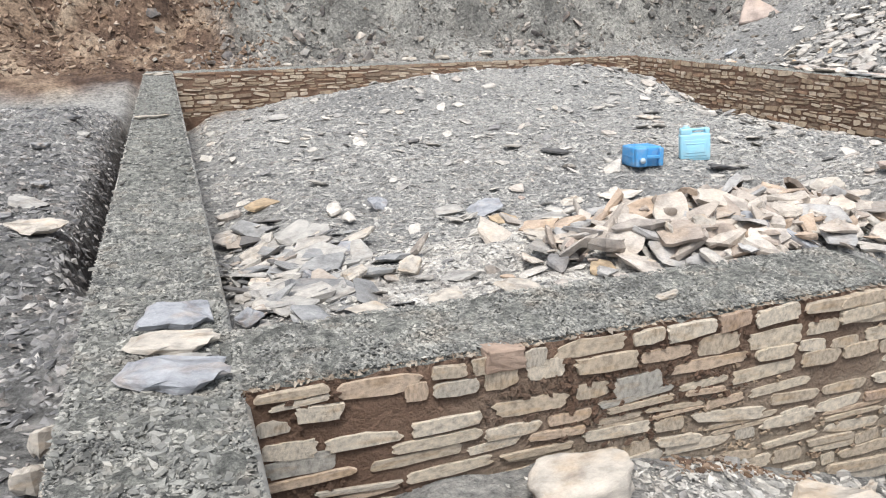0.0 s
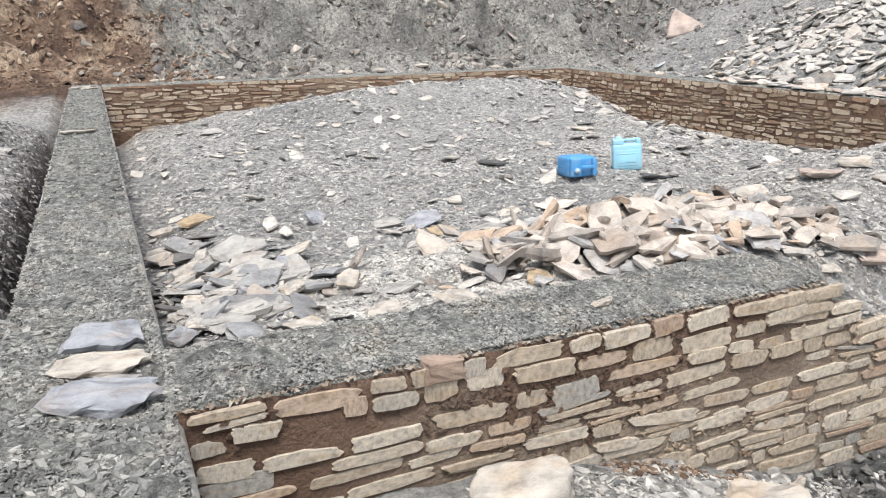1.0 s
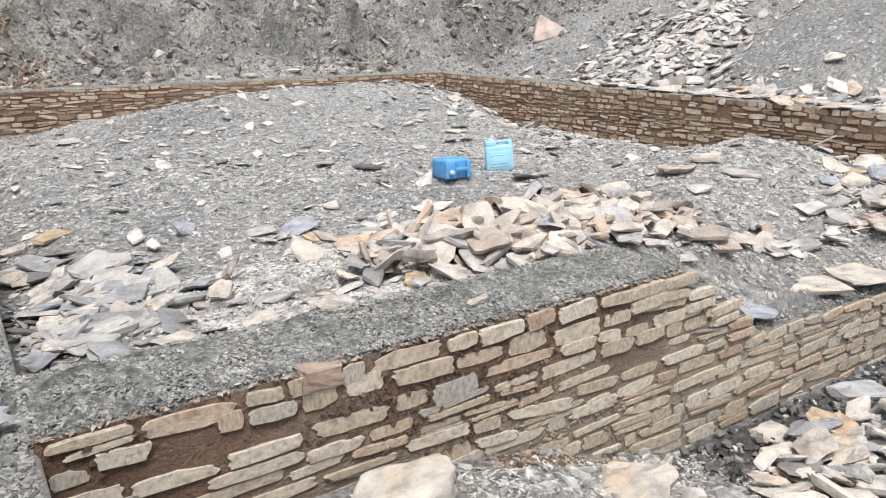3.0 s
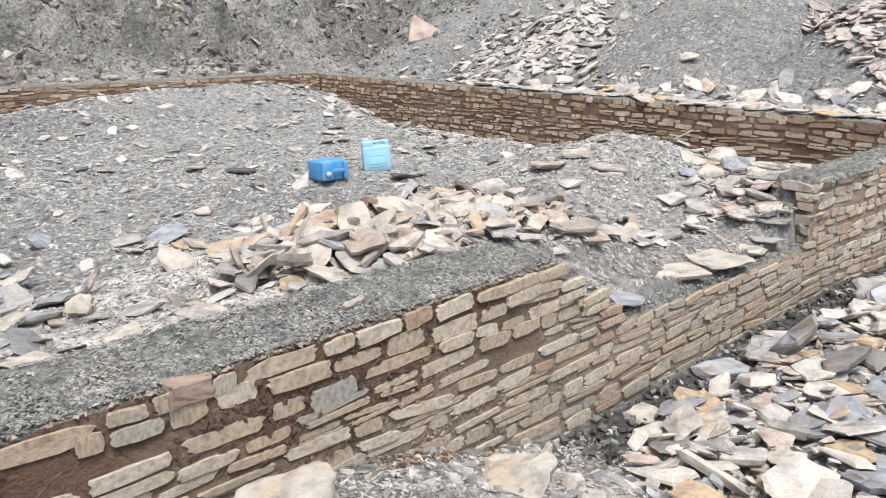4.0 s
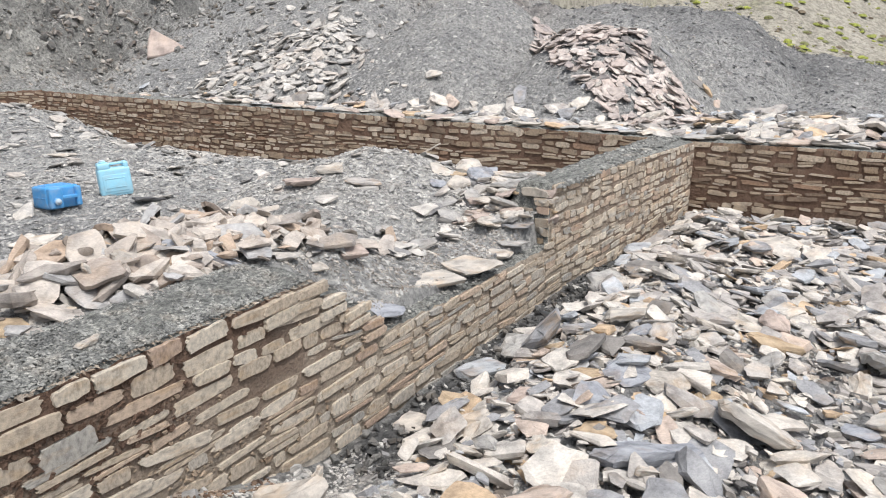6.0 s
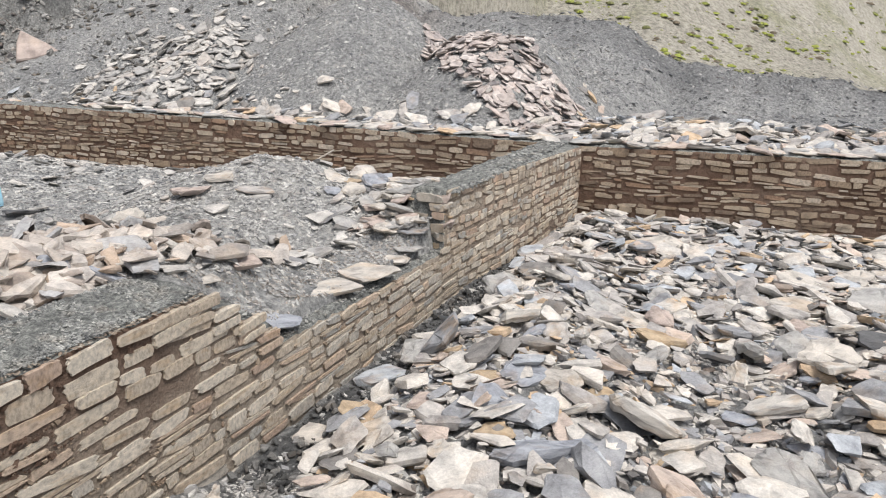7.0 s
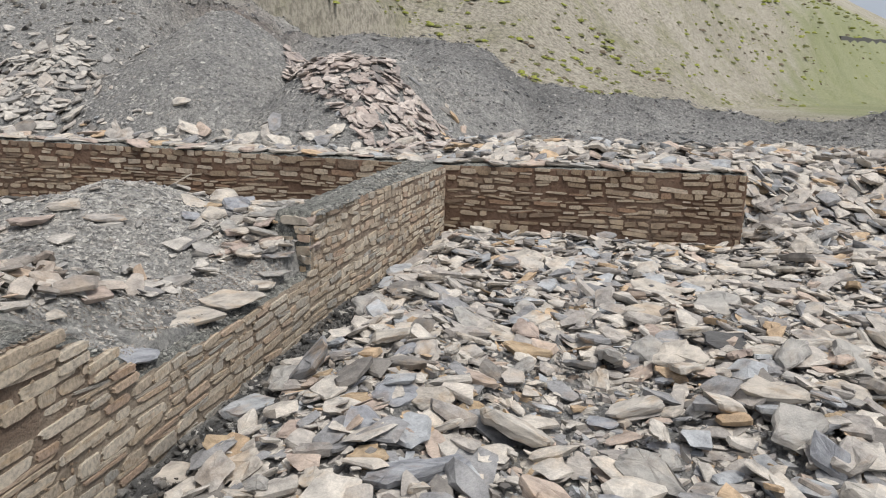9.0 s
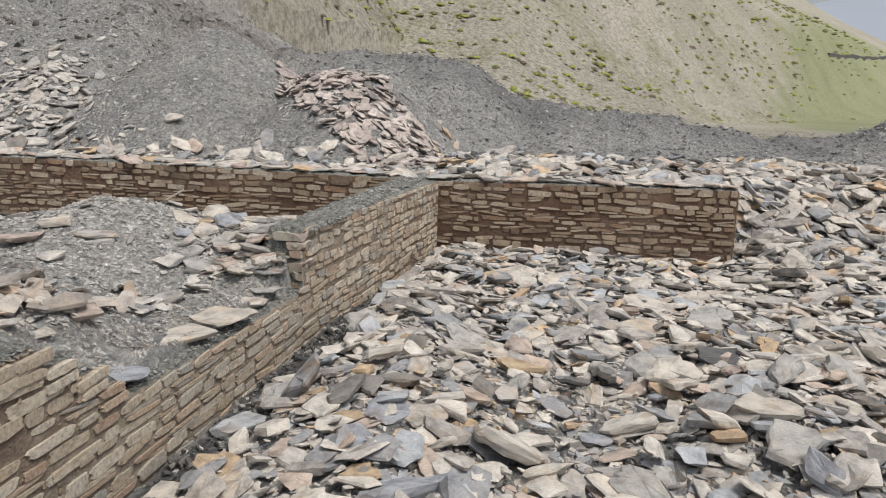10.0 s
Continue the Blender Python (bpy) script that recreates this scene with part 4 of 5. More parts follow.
G = "slabs along the doorway"
placed(BLUE, 4.18, 2.72, 0.44, 0.31, 0.042, -49, 4, 4, -0.05, G)
placed(CREAM, 4.58, 2.63, 0.34, 0.21, 0.020, -62, 5, -2, -0.05, G)
placed(CREAM, 5.06, 2.78, 0.52, 0.39, 0.051, -65, 5, -4, -0.05, G)
placed(CREAM, 5.51, 2.65, 0.55, 0.41, 0.045, -49, 6, 2, -0.05, G)
placed(CREAM, 6.09, 2.73, 0.41, 0.28, 0.039, -52, 4, -4, -0.05, G)
placed(GREY, 6.38, 2.68, 0.32, 0.20, 0.034, -67, 4, -2, -0.05, G)
placed(SLATE, 6.58, 2.72, 0.34, 0.25, 0.039, -52, 2, -2, -0.05, G)
placed(GREY, 6.77, 2.95, 0.26, 0.15, 0.028, -77, 8, 4, -0.05, G)
placed(GREY, 6.84, 2.72, 0.29, 0.16, 0.028, -47, 5, -4, -0.05, G)
placed(SLATE, 7.14, 2.79, 0.36, 0.19, 0.043, -52, 3, -2, -0.05, G)
placed(SLATE, 8.14, 3.47, 0.35, 0.20, 0.041, -67, 4, -2, -0.05, G)
placed(SLATE, 12.00, 4.76, 0.62, 0.48, 0.046, -57, 2, 4, -0.05, G)
placed(CREAM, 6.93, 3.18, 0.24, 0.17, 0.050, -27, 12, -2, -0.05, G)
placed(CREAM, 7.26, 3.57, 0.28, 0.20, 0.034, -87, 10, 2, -0.05, G)
placed(GREY, 6.52, 3.39, 0.29, 0.18, 0.022, -72, 6, -2, -0.05, G)
placed(GREY, 6.37, 4.27, 0.34, 0.20, 0.039, -65, 4, 0, -0.05, G)
placed(CREAM, 3.96, 2.67, 0.22, 0.16, 0.017, -57, 4, -4, -0.05, G)
placed(GREY, 3.57, 2.80, 0.21, 0.16, 0.020, -57, 4, -4, -0.05, G)

# dressed stones and flat pieces stacked behind the jamb, stepping up to the wall head
for k in range(60):
    x, y = float(rng.uniform(6.50, 7.5)), 2.74 + 0.50 * float(rng.random())
    low = float(height(x, y))
    high = 0.08 + 0.50 * min(1.0, max(0.0, (x - 6.45) / 0.55)) - 0.25 * max(0.0, y - 2.95)
    s = float(rng.uniform(0.16, 0.38))
    m = np.eye(4)
    m[:3, :3] = turn(float(rng.normal(0, 0.12)), float(rng.normal(0, 0.12)), float(rng.uniform(-0.9, 0.9))) @ np.diag((s, s * 0.7, float(rng.uniform(0.03, 0.07))))
    m[:3, 3] = (x, y, low + 0.02 + max(0.0, high - low) * float(rng.random()))
    slab((GREY, SLATE, SLATE, CREAM, SLATE, PINK, GREY)[k % 7], m, "stones stacked by the jamb", "", "stacked_stone")
for k in range(6):
    m = np.eye(4)
    m[:3, :3] = turn(0, 0, float(rng.normal(0, 0.05))) @ np.diag((0.22, 0.24, 0.085))
    m[:3, 3] = (6.96, float(front_y(6.96)) + 0.09, 0.07 + 0.09 * k)
    slab((RUST, CREAM, PINK)[k % 3], m, "stones stacked by the jamb", "squared tan quoin stone at the doorway jamb", "quoin_stone")

G = "big stones in the rubble"
def boulder(x, y, long, wide, tall, yaw, seed):
    bm = bmesh.new()
    bmesh.ops.create_icosphere(bm, subdivisions=4, radius=0.5)
    for v in bm.verts:
        p = v.co * 2.2 + Vector((seed, seed * 2.0, 0))
        v.co *= 0.92 + 0.34 * noise.noise(p) + 0.10 * noise.noise(p * 3) + 0.03 * noise.noise(p * 9)
        v.co.z = max(min(v.co.z, 0.24 + 0.1 * v.co.x), -0.4)
    me = bpy.data.meshes.new("boulder")
    bm.to_mesh(me)
    bm.free()
    me.shade_smooth()
    me.materials.append(cream_stone)
    ob = new("boulder", me)
    ob.matrix_basis = pose(x, y, float(height(x, y)) + tall * 0.22, 0, 4, yaw) @ Matrix.Diagonal((long, wide, tall, 1))
    return tagged(ob, "rounded cream boulder at the foot of the stone wall", "boulder", "boulders by the wall", "thing")


def mud_block(x, z):
    bm = rounded_box(0.17, 0.10, 0.095, 0.018)
    bmesh.ops.subdivide_edges(bm, edges=bm.edges[:], cuts=2, use_grid_fill=True)
    for v in bm.verts:
        v.co *= 1 + 0.14 * noise.noise(v.co * 22) + 0.08 * noise.noise(v.co * 60)
    me = bpy.data.meshes.new("mud_block")
    bm.to_mesh(me)
    bm.free()
    me.materials.append(brown_block)
    ob = new("mud_block", me)
    ob.matrix_basis = pose(x, 2.53, z, 0, 3, 2)
    return tagged(ob, "crumbly pinkish brown mud block in the wall head", "mud block", kind="thing")


mud_block(1.275, 0.568)
boulder(1.49, 2.22, 0.50, 0.34, 0.28, 10, 5.7)
boulder(1.18, 2.02, 0.38, 0.26, 0.20, 45, 8.4)
placed(CREAM, 2.53, 2.03, 0.50, 0.36, 0.07, 20, 3, 0, -0.02, G)
placed(CREAM, 3.05, 2.28, 0.11, 0.08, 0.09, 20, 0, 0, 0, G, "small white stone in the trench")
G = "big stones in the rubble"
placed(BLUE, 4.83, 1.16, 0.35, 0.25, 0.041, -87, 25, 8, 0.02, G)
placed(CREAM, 4.82, 0.91, 0.34, 0.22, 0.048, -95, 35, -4, 0.02, G)
placed(RUST, 4.87, 0.67, 0.20, 0.16, 0.046, -67, 30, -8, 0.02, G)
placed(BLUE, 4.37, 1.23, 0.41, 0.31, 0.040, -82, 22, 4, 0.02, G)
placed(BLUE, 4.05, 0.71, 0.35, 0.24, 0.039, -75, 25, -8, 0.02, G)
placed(RUST, 4.74, 1.42, 0.20, 0.13, 0.047, -77, 40, -4, 0.02, G)
placed(RUST, 4.03, 1.13, 0.24, 0.17, 0.034, -62, 25, -4, 0.02, G)
placed(RUST, 5.12, 0.78, 0.26, 0.14, 0.033, -102, 20, 8, 0.02, G)
placed(PINK, 4.34, 1.65, 0.29, 0.17, 0.034, -65, 12, -8, 0.02, G)
placed(SLATE, 4.96, 2.29, 0.44, 0.23, 0.065, -59, 15, -4, 0.02, G)
placed(CREAM, 3.95, 1.81, 0.33, 0.18, 0.088, -15, 30, -4, 0.02, G)
placed(RUST, 4.16, 2.05, 0.24, 0.18, 0.042, -17, 45, 8, 0.02, G)
placed(GREY, 5.20, 2.07, 0.34, 0.24, 0.089, -57, 45, -4, 0.02, G)
placed(CREAM, 5.17, 1.81, 0.23, 0.16, 0.060, -112, 30, 4, 0.02, G)
placed(GREY, 6.92, 1.95, 0.41, 0.26, 0.074, -57, 45, -4, 0.02, G)
placed(SLATE, 9.09, 2.08, 0.59, 0.35, 0.098, -87, 8, 0, 0.02, G)
placed(SLATE, 8.27, 2.05, 0.48, 0.33, 0.052, -69, 12, -8, 0.02, G)
placed(CREAM, 6.15, -0.76, 0.48, 0.34, 0.121, -62, 30, -8, 0.02, G)
placed(GREY, 6.52, -0.57, 0.35, 0.27, 0.064, -67, 40, 4, 0.02, G)
placed(DARK, 6.68, -1.26, 0.54, 0.31, 0.078, -72, 25, 4, 0.02, G)
placed(GREY, 6.21, -1.59, 0.42, 0.22, 0.113, -27, 50, -8, 0.02, G)
placed(RUST, 6.40, -1.88, 0.31, 0.19, 0.046, -72, 25, 4, 0.02, G)
placed(GREY, 5.03, -1.36, 0.46, 0.34, 0.073, -62, 40, 0, 0.02, G)
placed(CREAM, 5.83, -1.86, 0.37, 0.28, 0.036, -77, 20, 4, 0.02, G)
placed(RUST, 5.54, -1.12, 0.25, 0.14, 0.035, -72, 30, -4, 0.02, G)
placed(RUST, 5.36, -1.71, 0.25, 0.15, 0.038, -62, 35, 4, 0.02, G)
placed(CREAM, 7.46, -0.64, 0.64, 0.39, 0.071, -71, 12, 8, 0.02, G)
placed(CREAM, 8.54, -0.84, 0.63, 0.41, 0.065, -87, 20, 8, 0.02, G)
placed(GREY, 7.83, -1.35, 0.54, 0.40, 0.080, -82, 25, 0, 0.02, G)
placed(RUST, 4.40, 0.18, 0.16, 0.12, 0.022, -67, 30, -8, 0, G)
placed(BLUE, 4.83, -0.55, 0.20, 0.14, 0.017, -77, 25, 0, 0.02, G)
placed(CREAM, 6.67, 0.63, 0.43, 0.26, 0.070, -77, 20, 8, 0.02, G)
placed(CREAM, 6.31, 1.37, 0.44, 0.31, 0.034, -69, 20, 0, 0.02, G)
placed(CREAM, 5.41, 0.68, 0.24, 0.13, 0.019, -97, 25, -4, 0.02, G)
placed(CREAM, 8.90, -2.48, 0.42, 0.26, 0.061, -87, 18, 4, 0.02, G)
placed(BLUE, 5.15, -0.18, 0.29, 0.16, 0.024, -72, 8, 8, 0.02, G)
placed(GREY, 4.93, 0.38, 0.25, 0.16, 0.028, -102, 12, -4, 0.02, G)
placed(SLATE, 10.17, -1.97, 0.66, 0.41, 0.097, -89, 15, 0, 0.02, G)
placed(CREAM, 9.67, 0.75, 0.71, 0.46, 0.086, -80, 15, -8, 0.02, G)
placed(GREY, 11.31, -3.14, 0.46, 0.32, 0.145, -47, 50, 4, 0.02, G)
placed(SLATE, 11.46, -2.78, 0.66, 0.38, 0.073, -102, 20, 8, 0.02, G)
placed(SLATE, 10.58, -2.99, 0.72, 0.50, 0.120, -82, 10, 4, 0.02, G)
placed(CREAM, 3.99, 2.25, 0.30, 0.19, 0.023, -67, 15, -4, 0.02, G)
placed(CREAM, 11.39, -0.97, 0.44, 0.29, 0.033, -82, 20, -4, 0.02, G)
placed(CREAM, 9.06, -1.35, 0.46, 0.37, 0.056, -92, 22, -4, 0.02, G)
placed(RUST, 12.00, -3.19, 0.49, 0.31, 0.082, -69, 20, 4, 0.02, G)
placed(GREY, 3.85, 1.01, 0.20, 0.13, 0.025, -77, 20, 0, 0.02, G)
placed(PINK, 4.08, 1.55, 0.24, 0.15, 0.022, -72, 25, -4, 0.02, G)
placed(CREAM, 7.03, -2.11, 0.29, 0.21, 0.044, -107, 30, 8, 0.02, G)
placed(GREY, 8.00, -1.83, 0.42, 0.29, 0.070, -72, 20, 4, 0.02, G)

# a thin bleached stick beside the mound
def stick(x, y, yaw):
    bm = bmesh.new()
    bmesh.ops.create_cone(bm, cap_ends=True, segments=8, radius1=0.014, radius2=0.009, depth=0.42)
    for v in bm.verts:
        v.co.x += 0.02 * math.sin(v.co.z * 9)
    me = bpy.data.meshes.new("stick")
    bm.to_mesh(me)
    bm.free()
    me.materials.append(cream_stone)
    ob = new("stick", me)
    ob.matrix_basis = pose(x, y, float(height(x, y)) + 0.10, 62, 0, yaw)
    return tagged(ob, "thin bleached stick leaning on the stones", "stick", kind="thing")


stick(8.05, 4.55, 40)

# stones on the banks
def wedge_rock(x, y, size):
    bm = bmesh.new()
    outline = [(-0.50, -0.42), (-0.05, -0.36), (0.56, -0.12), (0.28, 0.16), (-0.34, 0.50), (-0.46, 0.10)]
    front = [bm.verts.new((px, -0.12 + 0.05 * math.sin(7 * px), pz)) for px, pz in outline]
    back = [bm.verts.new((px * 1.04, 0.12, pz * 1.04)) for px, pz in outline]
    bm.faces.new(front)
    bm.faces.new(back[::-1])
    for k in range(len(outline)):
        bm.faces.new((front[k], back[k], back[(k + 1) % 6], front[(k + 1) % 6]))
    bmesh.ops.recalc_face_normals(bm, faces=bm.faces)
    bmesh.ops.bevel(bm, geom=bm.edges[:], offset=0.03, segments=1, affect="EDGES")
    me = bpy.data.meshes.new("rock")
    bm.to_mesh(me)
    bm.free()
    me.materials.append(pink_stone)
    ob = new("rock", me)
    ob.matrix_basis = pose(x, y, float(height(x, y)) + 0.12 * size, -32, 0, -42) @ Matrix.Scale(size, 4)
    return tagged(ob, "large wedge of pale pink rock stuck in the bank", "rock", kind="thing")


wedge_rock(16.05, 17.9, 1.0)
for k in range(9):
    x = 1.5 + 1.1 * k + float(rng.uniform(-0.4, 0.4))
    placed(CREAM, x, 18.55, 0.38, 0.24, 0.10, float(rng.uniform(0, 180)), 10, 5, 0, "stones on the bank")
G = "stones beside the wall"
placed(CREAM, -0.42, 2.95, 0.16, 0.12, 0.10, 10, 0, 0, 0.12, G)
placed(CREAM, -0.44, 2.72, 0.17, 0.12, 0.09, -10, 0, 0, 0.10, G)
placed(GREY, -0.40, 2.45, 0.12, 0.10, 0.08, 30, 0, 0, 0.10, G)
for k in range(10):
    y = float(rng.uniform(4.6, 11.5))
    x = -0.85 - abs(float(rng.normal(0, 0.5)))
    placed((GREY, SLATE)[k % 2], x, y, float(rng.uniform(0.18, 0.42)), float(rng.uniform(0.12, 0.26)), 0.06, float(rng.uniform(0, 180)), 12, 5, 0, G)
placed(BLUE, -1.22, 5.2, 0.42, 0.30, 0.07, 30, 40, 0, 0.05, G)
placed(CREAM, -0.85, 5.9, 0.45, 0.24, 0.07, -20, 15, 0, 0.03, G)


# ---------- rubble ----------
def inside_wall(x, y):
    f = front_y(x)
    door = (x > 4.0) & (x < 6.85) & (y > f + 0.15)
    west = (np.abs(x) < W1 + 0.03) & (y < 18.2)
    cross = (x > 0) & (x < EAST + 0.5) & (y > f - 0.03) & (y < f + 0.62) & ~door
    east = (x > EAST - 0.04) & (x < EAST + 0.58) & (y > -2.35) & (y < 18.2)
    return west | cross | east | ((x > 0) & (x < EAST) & (y > NORTH - 0.04) & (y < NORTH + 0.62))


def strew(count, x0, x1, y0, y1, density, small, large, flat, tilt, lift=0.25, skew=2.2, heap=0.025):
    """Poses of pieces strewn over a stretch of ground where density(x, y) says so."""
    n = count * 14
    x, y = rng.uniform(x0, x1, n), rng.uniform(y0, y1, n)
    s = small + (large - small) * rng.random(n) ** skew
    good = (rng.random(n) < density(x, y)) & ~inside_wall(x, y)
    for dx, dy in ((0.42, 0), (-0.42, 0), (0, 0.42), (0, -0.42)):
        good &= ~inside_wall(x + dx * s, y + dy * s)
    k = np.flatnonzero(good)[:count]
    x, y, s = x[k], y[k], s[k]
    size = np.stack([s, s * rng.uniform(0.5, 0.85, len(k)), s * rng.uniform(*flat, len(k))], -1)
    return lying(x, y, height(x, y) + lift * size[:, 2] + heap * rng.random(len(k)), size, tilt)


def rubble_b(x, y):
    d = 1.0 - 0.6 * bell(x, 5.6, 1.3) * bell(y, -0.2, 0.55)
    edge = 3.0 + 1.3 * np.clip(y - 1.67, -0.5, 1.0)
    return d * sm(2.2, 1.95, y) * sm(-0.15, 0.35, x - edge)


for m in strew(190, 2.6, 7.6, -3.0, 2.2, rubble_b, 0.16, 0.46, (0.09, 0.26), 0.28, 0.6, 1.7, 0.09):
    slab((SLATE, SLATE, CREAM, GREY, SLATE, CREAM, PINK, SLATE, GREY, BLUE, SLATE, RUST)[int(rng.integers(0, 12))], m, "rubble slabs", "", "rubble_stone")
tagged(joined("slate_rubble", SLABS, strew(8800, 2.0, 12.2, -6.5, 2.4, rubble_b, 0.05, 0.42, (0.06, 0.20), 0.21, 0.6, 2.9, 0.07), slate_loose),
       "heaped grey and cream slate rubble", "rubble", kind="stuff")


def beyond_end(x, y):
    return sm(-2.3, -2.7, y) * sm(19, 16, x) * 0.9


tagged(joined("slate_rubble", SLABS, strew(1700, 9.8, 19.0, -9.5, -2.3, beyond_end, 0.10, 0.55, (0.10, 0.24), 0.26, 0.7, 2.2, 0.08), slate_loose),
       "slate rubble heaped past the end of the wall", "rubble", kind="stuff")


def pile_a(x, y):
    return np.clip(1.3 * bell(x, 3.55, 0.85) * bell(y, 3.95, 0.5), 0, 1)


def pile_corner(x, y):
    return 0.8 * bell(x, 0.75, 0.35) * bell(y, 4.7, 1.0)


tagged(joined("slate_rubble", SLABS, strew(230, 0.4, 2.0, 3.3, 7.0, pile_corner, 0.10, 0.42, (0.05, 0.13), 0.30, 0.7), slate_cool),
       "bluish grey slate slabs strewn along the wall", "rubble", kind="stuff")

tagged(joined("slate_rubble", SLABS, strew(620, 0.4, 5.6, 3.15, 6.2, pile_a, 0.10, 0.36, (0.09, 0.21), 0.36, 0.8, 1.7, 0.08), slate_warm),
       "heap of split slabs beside the cross wall", "rubble", kind="stuff")


def rubble_a(x, y):
    d = 0.95 * bell(x, 3.7, 0.9) * bell(y, 4.0, 0.6) + 0.8 * bell(x, 0.6, 0.35) * bell(y, 4.5, 0.9) + 0.4 * bell(x, 8.3, 0.4) * bell(y, 4.3, 0.5)
    return (d + 0.6 * bell(x, 5.6, 1.2) * bell(y, 3.2, 0.35) + 0.8 * bell(x, 7.6, 0.9) * bell(y, 3.3, 0.4) + 0.12 * sm(8, 9.5, x) * sm(5, 7, y) + 0.022)


for m in strew(45, 0.45, 9.5, 3.2, 7.0, rubble_a, 0.12, 0.42, (0.07, 0.22), 0.32, 0.8):
    slab((SLATE, CREAM, GREY, SLATE, CREAM, PINK, BLUE, SLATE)[int(rng.integers(0, 8))], m, "stones thrown into the room")
tagged(joined("slate_rubble", SLABS, strew(2600, 0.4, 11.9, 3.1, 17.4, rubble_a, 0.05, 0.32, (0.06, 0.2), 0.2, 0.5), slate_pale),
       "scattered slate pieces on the shale fill", "rubble", kind="stuff")


def terrace(x, y):
    return (sm(15.2, 13.6, x) * sm(-9, -6, y) * (0.55 + 0.45 * sm(4, 1, y)) * (1 - 0.75 * sm(13, 15, y)) + 0.8 * sm(4.5, 1.0, y) * sm(19, 16, x))


tagged(joined("slate_rubble", SLABS, strew(2500, 12.3, 20.0, -9.0, 17.5, terrace, 0.16, 0.60, (0.08, 0.20), 0.22, 0.6), slate_loose),
       "band of slate slabs piled behind the wall", "rubble", kind="stuff")
# slabs lying on the long wall
G = "coping slabs"
for k in range(74):
    y = -2.2 + 0.20 * k + float(rng.uniform(-0.06, 0.06))
    if 2.2 < y < 2.8:
        continue
    s = float(rng.uniform(0.32, 0.66))
    m = np.eye(4)
    m[:3, :3] = turn(float(rng.normal(0, 0.09)), float(rng.normal(0, 0.09)), float(rng.uniform(0, 6.28))) @ np.diag((s, s * 0.66, float(rng.uniform(0.03, 0.07))))
    m[:3, 3] = (EAST + float(rng.uniform(0.12, 0.5)), y, float(np.interp(y, [-2.3, 2.2, 7, 18.2], [0.60, 0.54, 0.58, 0.62])) + 0.045)
    slab((SLATE, CREAM, GREY, SLATE, PINK)[k % 5], m, G, "flat slate slab lying on the wall head", "coping_slab")
def within(x, y, corners):
    hit = np.zeros(len(x), bool)
    for (ax, ay), (bx, by) in zip(corners, corners[1:] + corners[:1]):
        hit ^= ((ay > y) != (by > y)) & (x < (bx - ax) * (y - ay) / (by - ay + 1e-9) + ax)
    return hit


def slab_heap():
    """A tongue of split slabs down the flank of the spoil heap, each slab a part of the heap."""
    heap = new("stone_pile")
    heap.matrix_basis = pose(16.2, 5.0, float(height(16.2, 5.0)))
    tongue = [(19.0, 7.7), (17.2, 6.95), (15.6, 5.85), (14.6, 4.6), (13.9, 3.5), (15.1, 2.5), (16.5, 2.8), (16.9, 4.2), (18.4, 5.4), (19.4, 6.6)]
    mesh = [mesh_of("slab", v, f, slate_pink_piece) for v, f in SLABS]
    back = heap.matrix_basis.inverted()
    for m in strew(300, 13.6, 19.8, 2.6, 8.0, lambda x, y: 1.0 * within(x, y, tongue), 0.24, 0.46, (0.07, 0.14), 0.20, 0.9, 1.3, 0.10):
        ob = new("slab", mesh[int(rng.integers(0, len(mesh)))])
        ob.parent = heap
        ob.matrix_basis = back @ Matrix(m.tolist())
    under = joined("slab_rubble", SLABS, [np.array(back @ Matrix(m.tolist())) for m in strew(420, 13.6, 19.8, 2.6, 8.0, lambda x, y: 1.0 * within(x, y, tongue), 0.20, 0.44, (0.07, 0.14), 0.20, 0.5)], slate_pink)
    under.parent = heap
    under["kind"] = "stuff"
    return tagged(heap, "heap of pinkish split stone slabs on the slope", "stone pile", kind="thing")


slab_heap()
pale = lambda x, y: bell(x, 16.0, 1.6) * bell(y, 13.2, 1.5)
tagged(joined("slab_pile", SLABS, strew(420, 13.6, 20, 10.2, 17.0, pale, 0.20, 0.55, (0.08, 0.2), 0.22, 0.6), slate_pale),
       "spilled pale slate slabs on the bank", "stone pile", kind="stuff")
bankside = lambda x, y: (0.25 + 0.75 * (fbm(x, y, 2.0, 61) > 0.1)) * ((y > 18.3) | (x > 14)) * (0.15 + 0.85 * sm(0.5, 3.5, x))
tagged(joined("bank_stones", SLABS, strew(2200, -6, 24, 10.5, 25, bankside, 0.06, 0.30, (0.15, 0.5), 0.4, 0.2), bank_chips),
       "loose stones in the cut bank", "stones", kind="stuff")


# Dark blocks added to imitate the shade of clefts in the bank.
cleft_shade = lambda x, y: (fbm(x, y, 1.6, 77) > 0.05) * 1.0
tagged(joined("bank_stones", SLABS, strew(1200, -1, 22, 18.5, 24, cleft_shade, 0.08, 0.42, (0.2, 0.5), 0.5, 0.1), slate_cleft_shade),
       "dark shale blocks standing in for shaded clefts of the cut bank", "stones", kind="stuff")


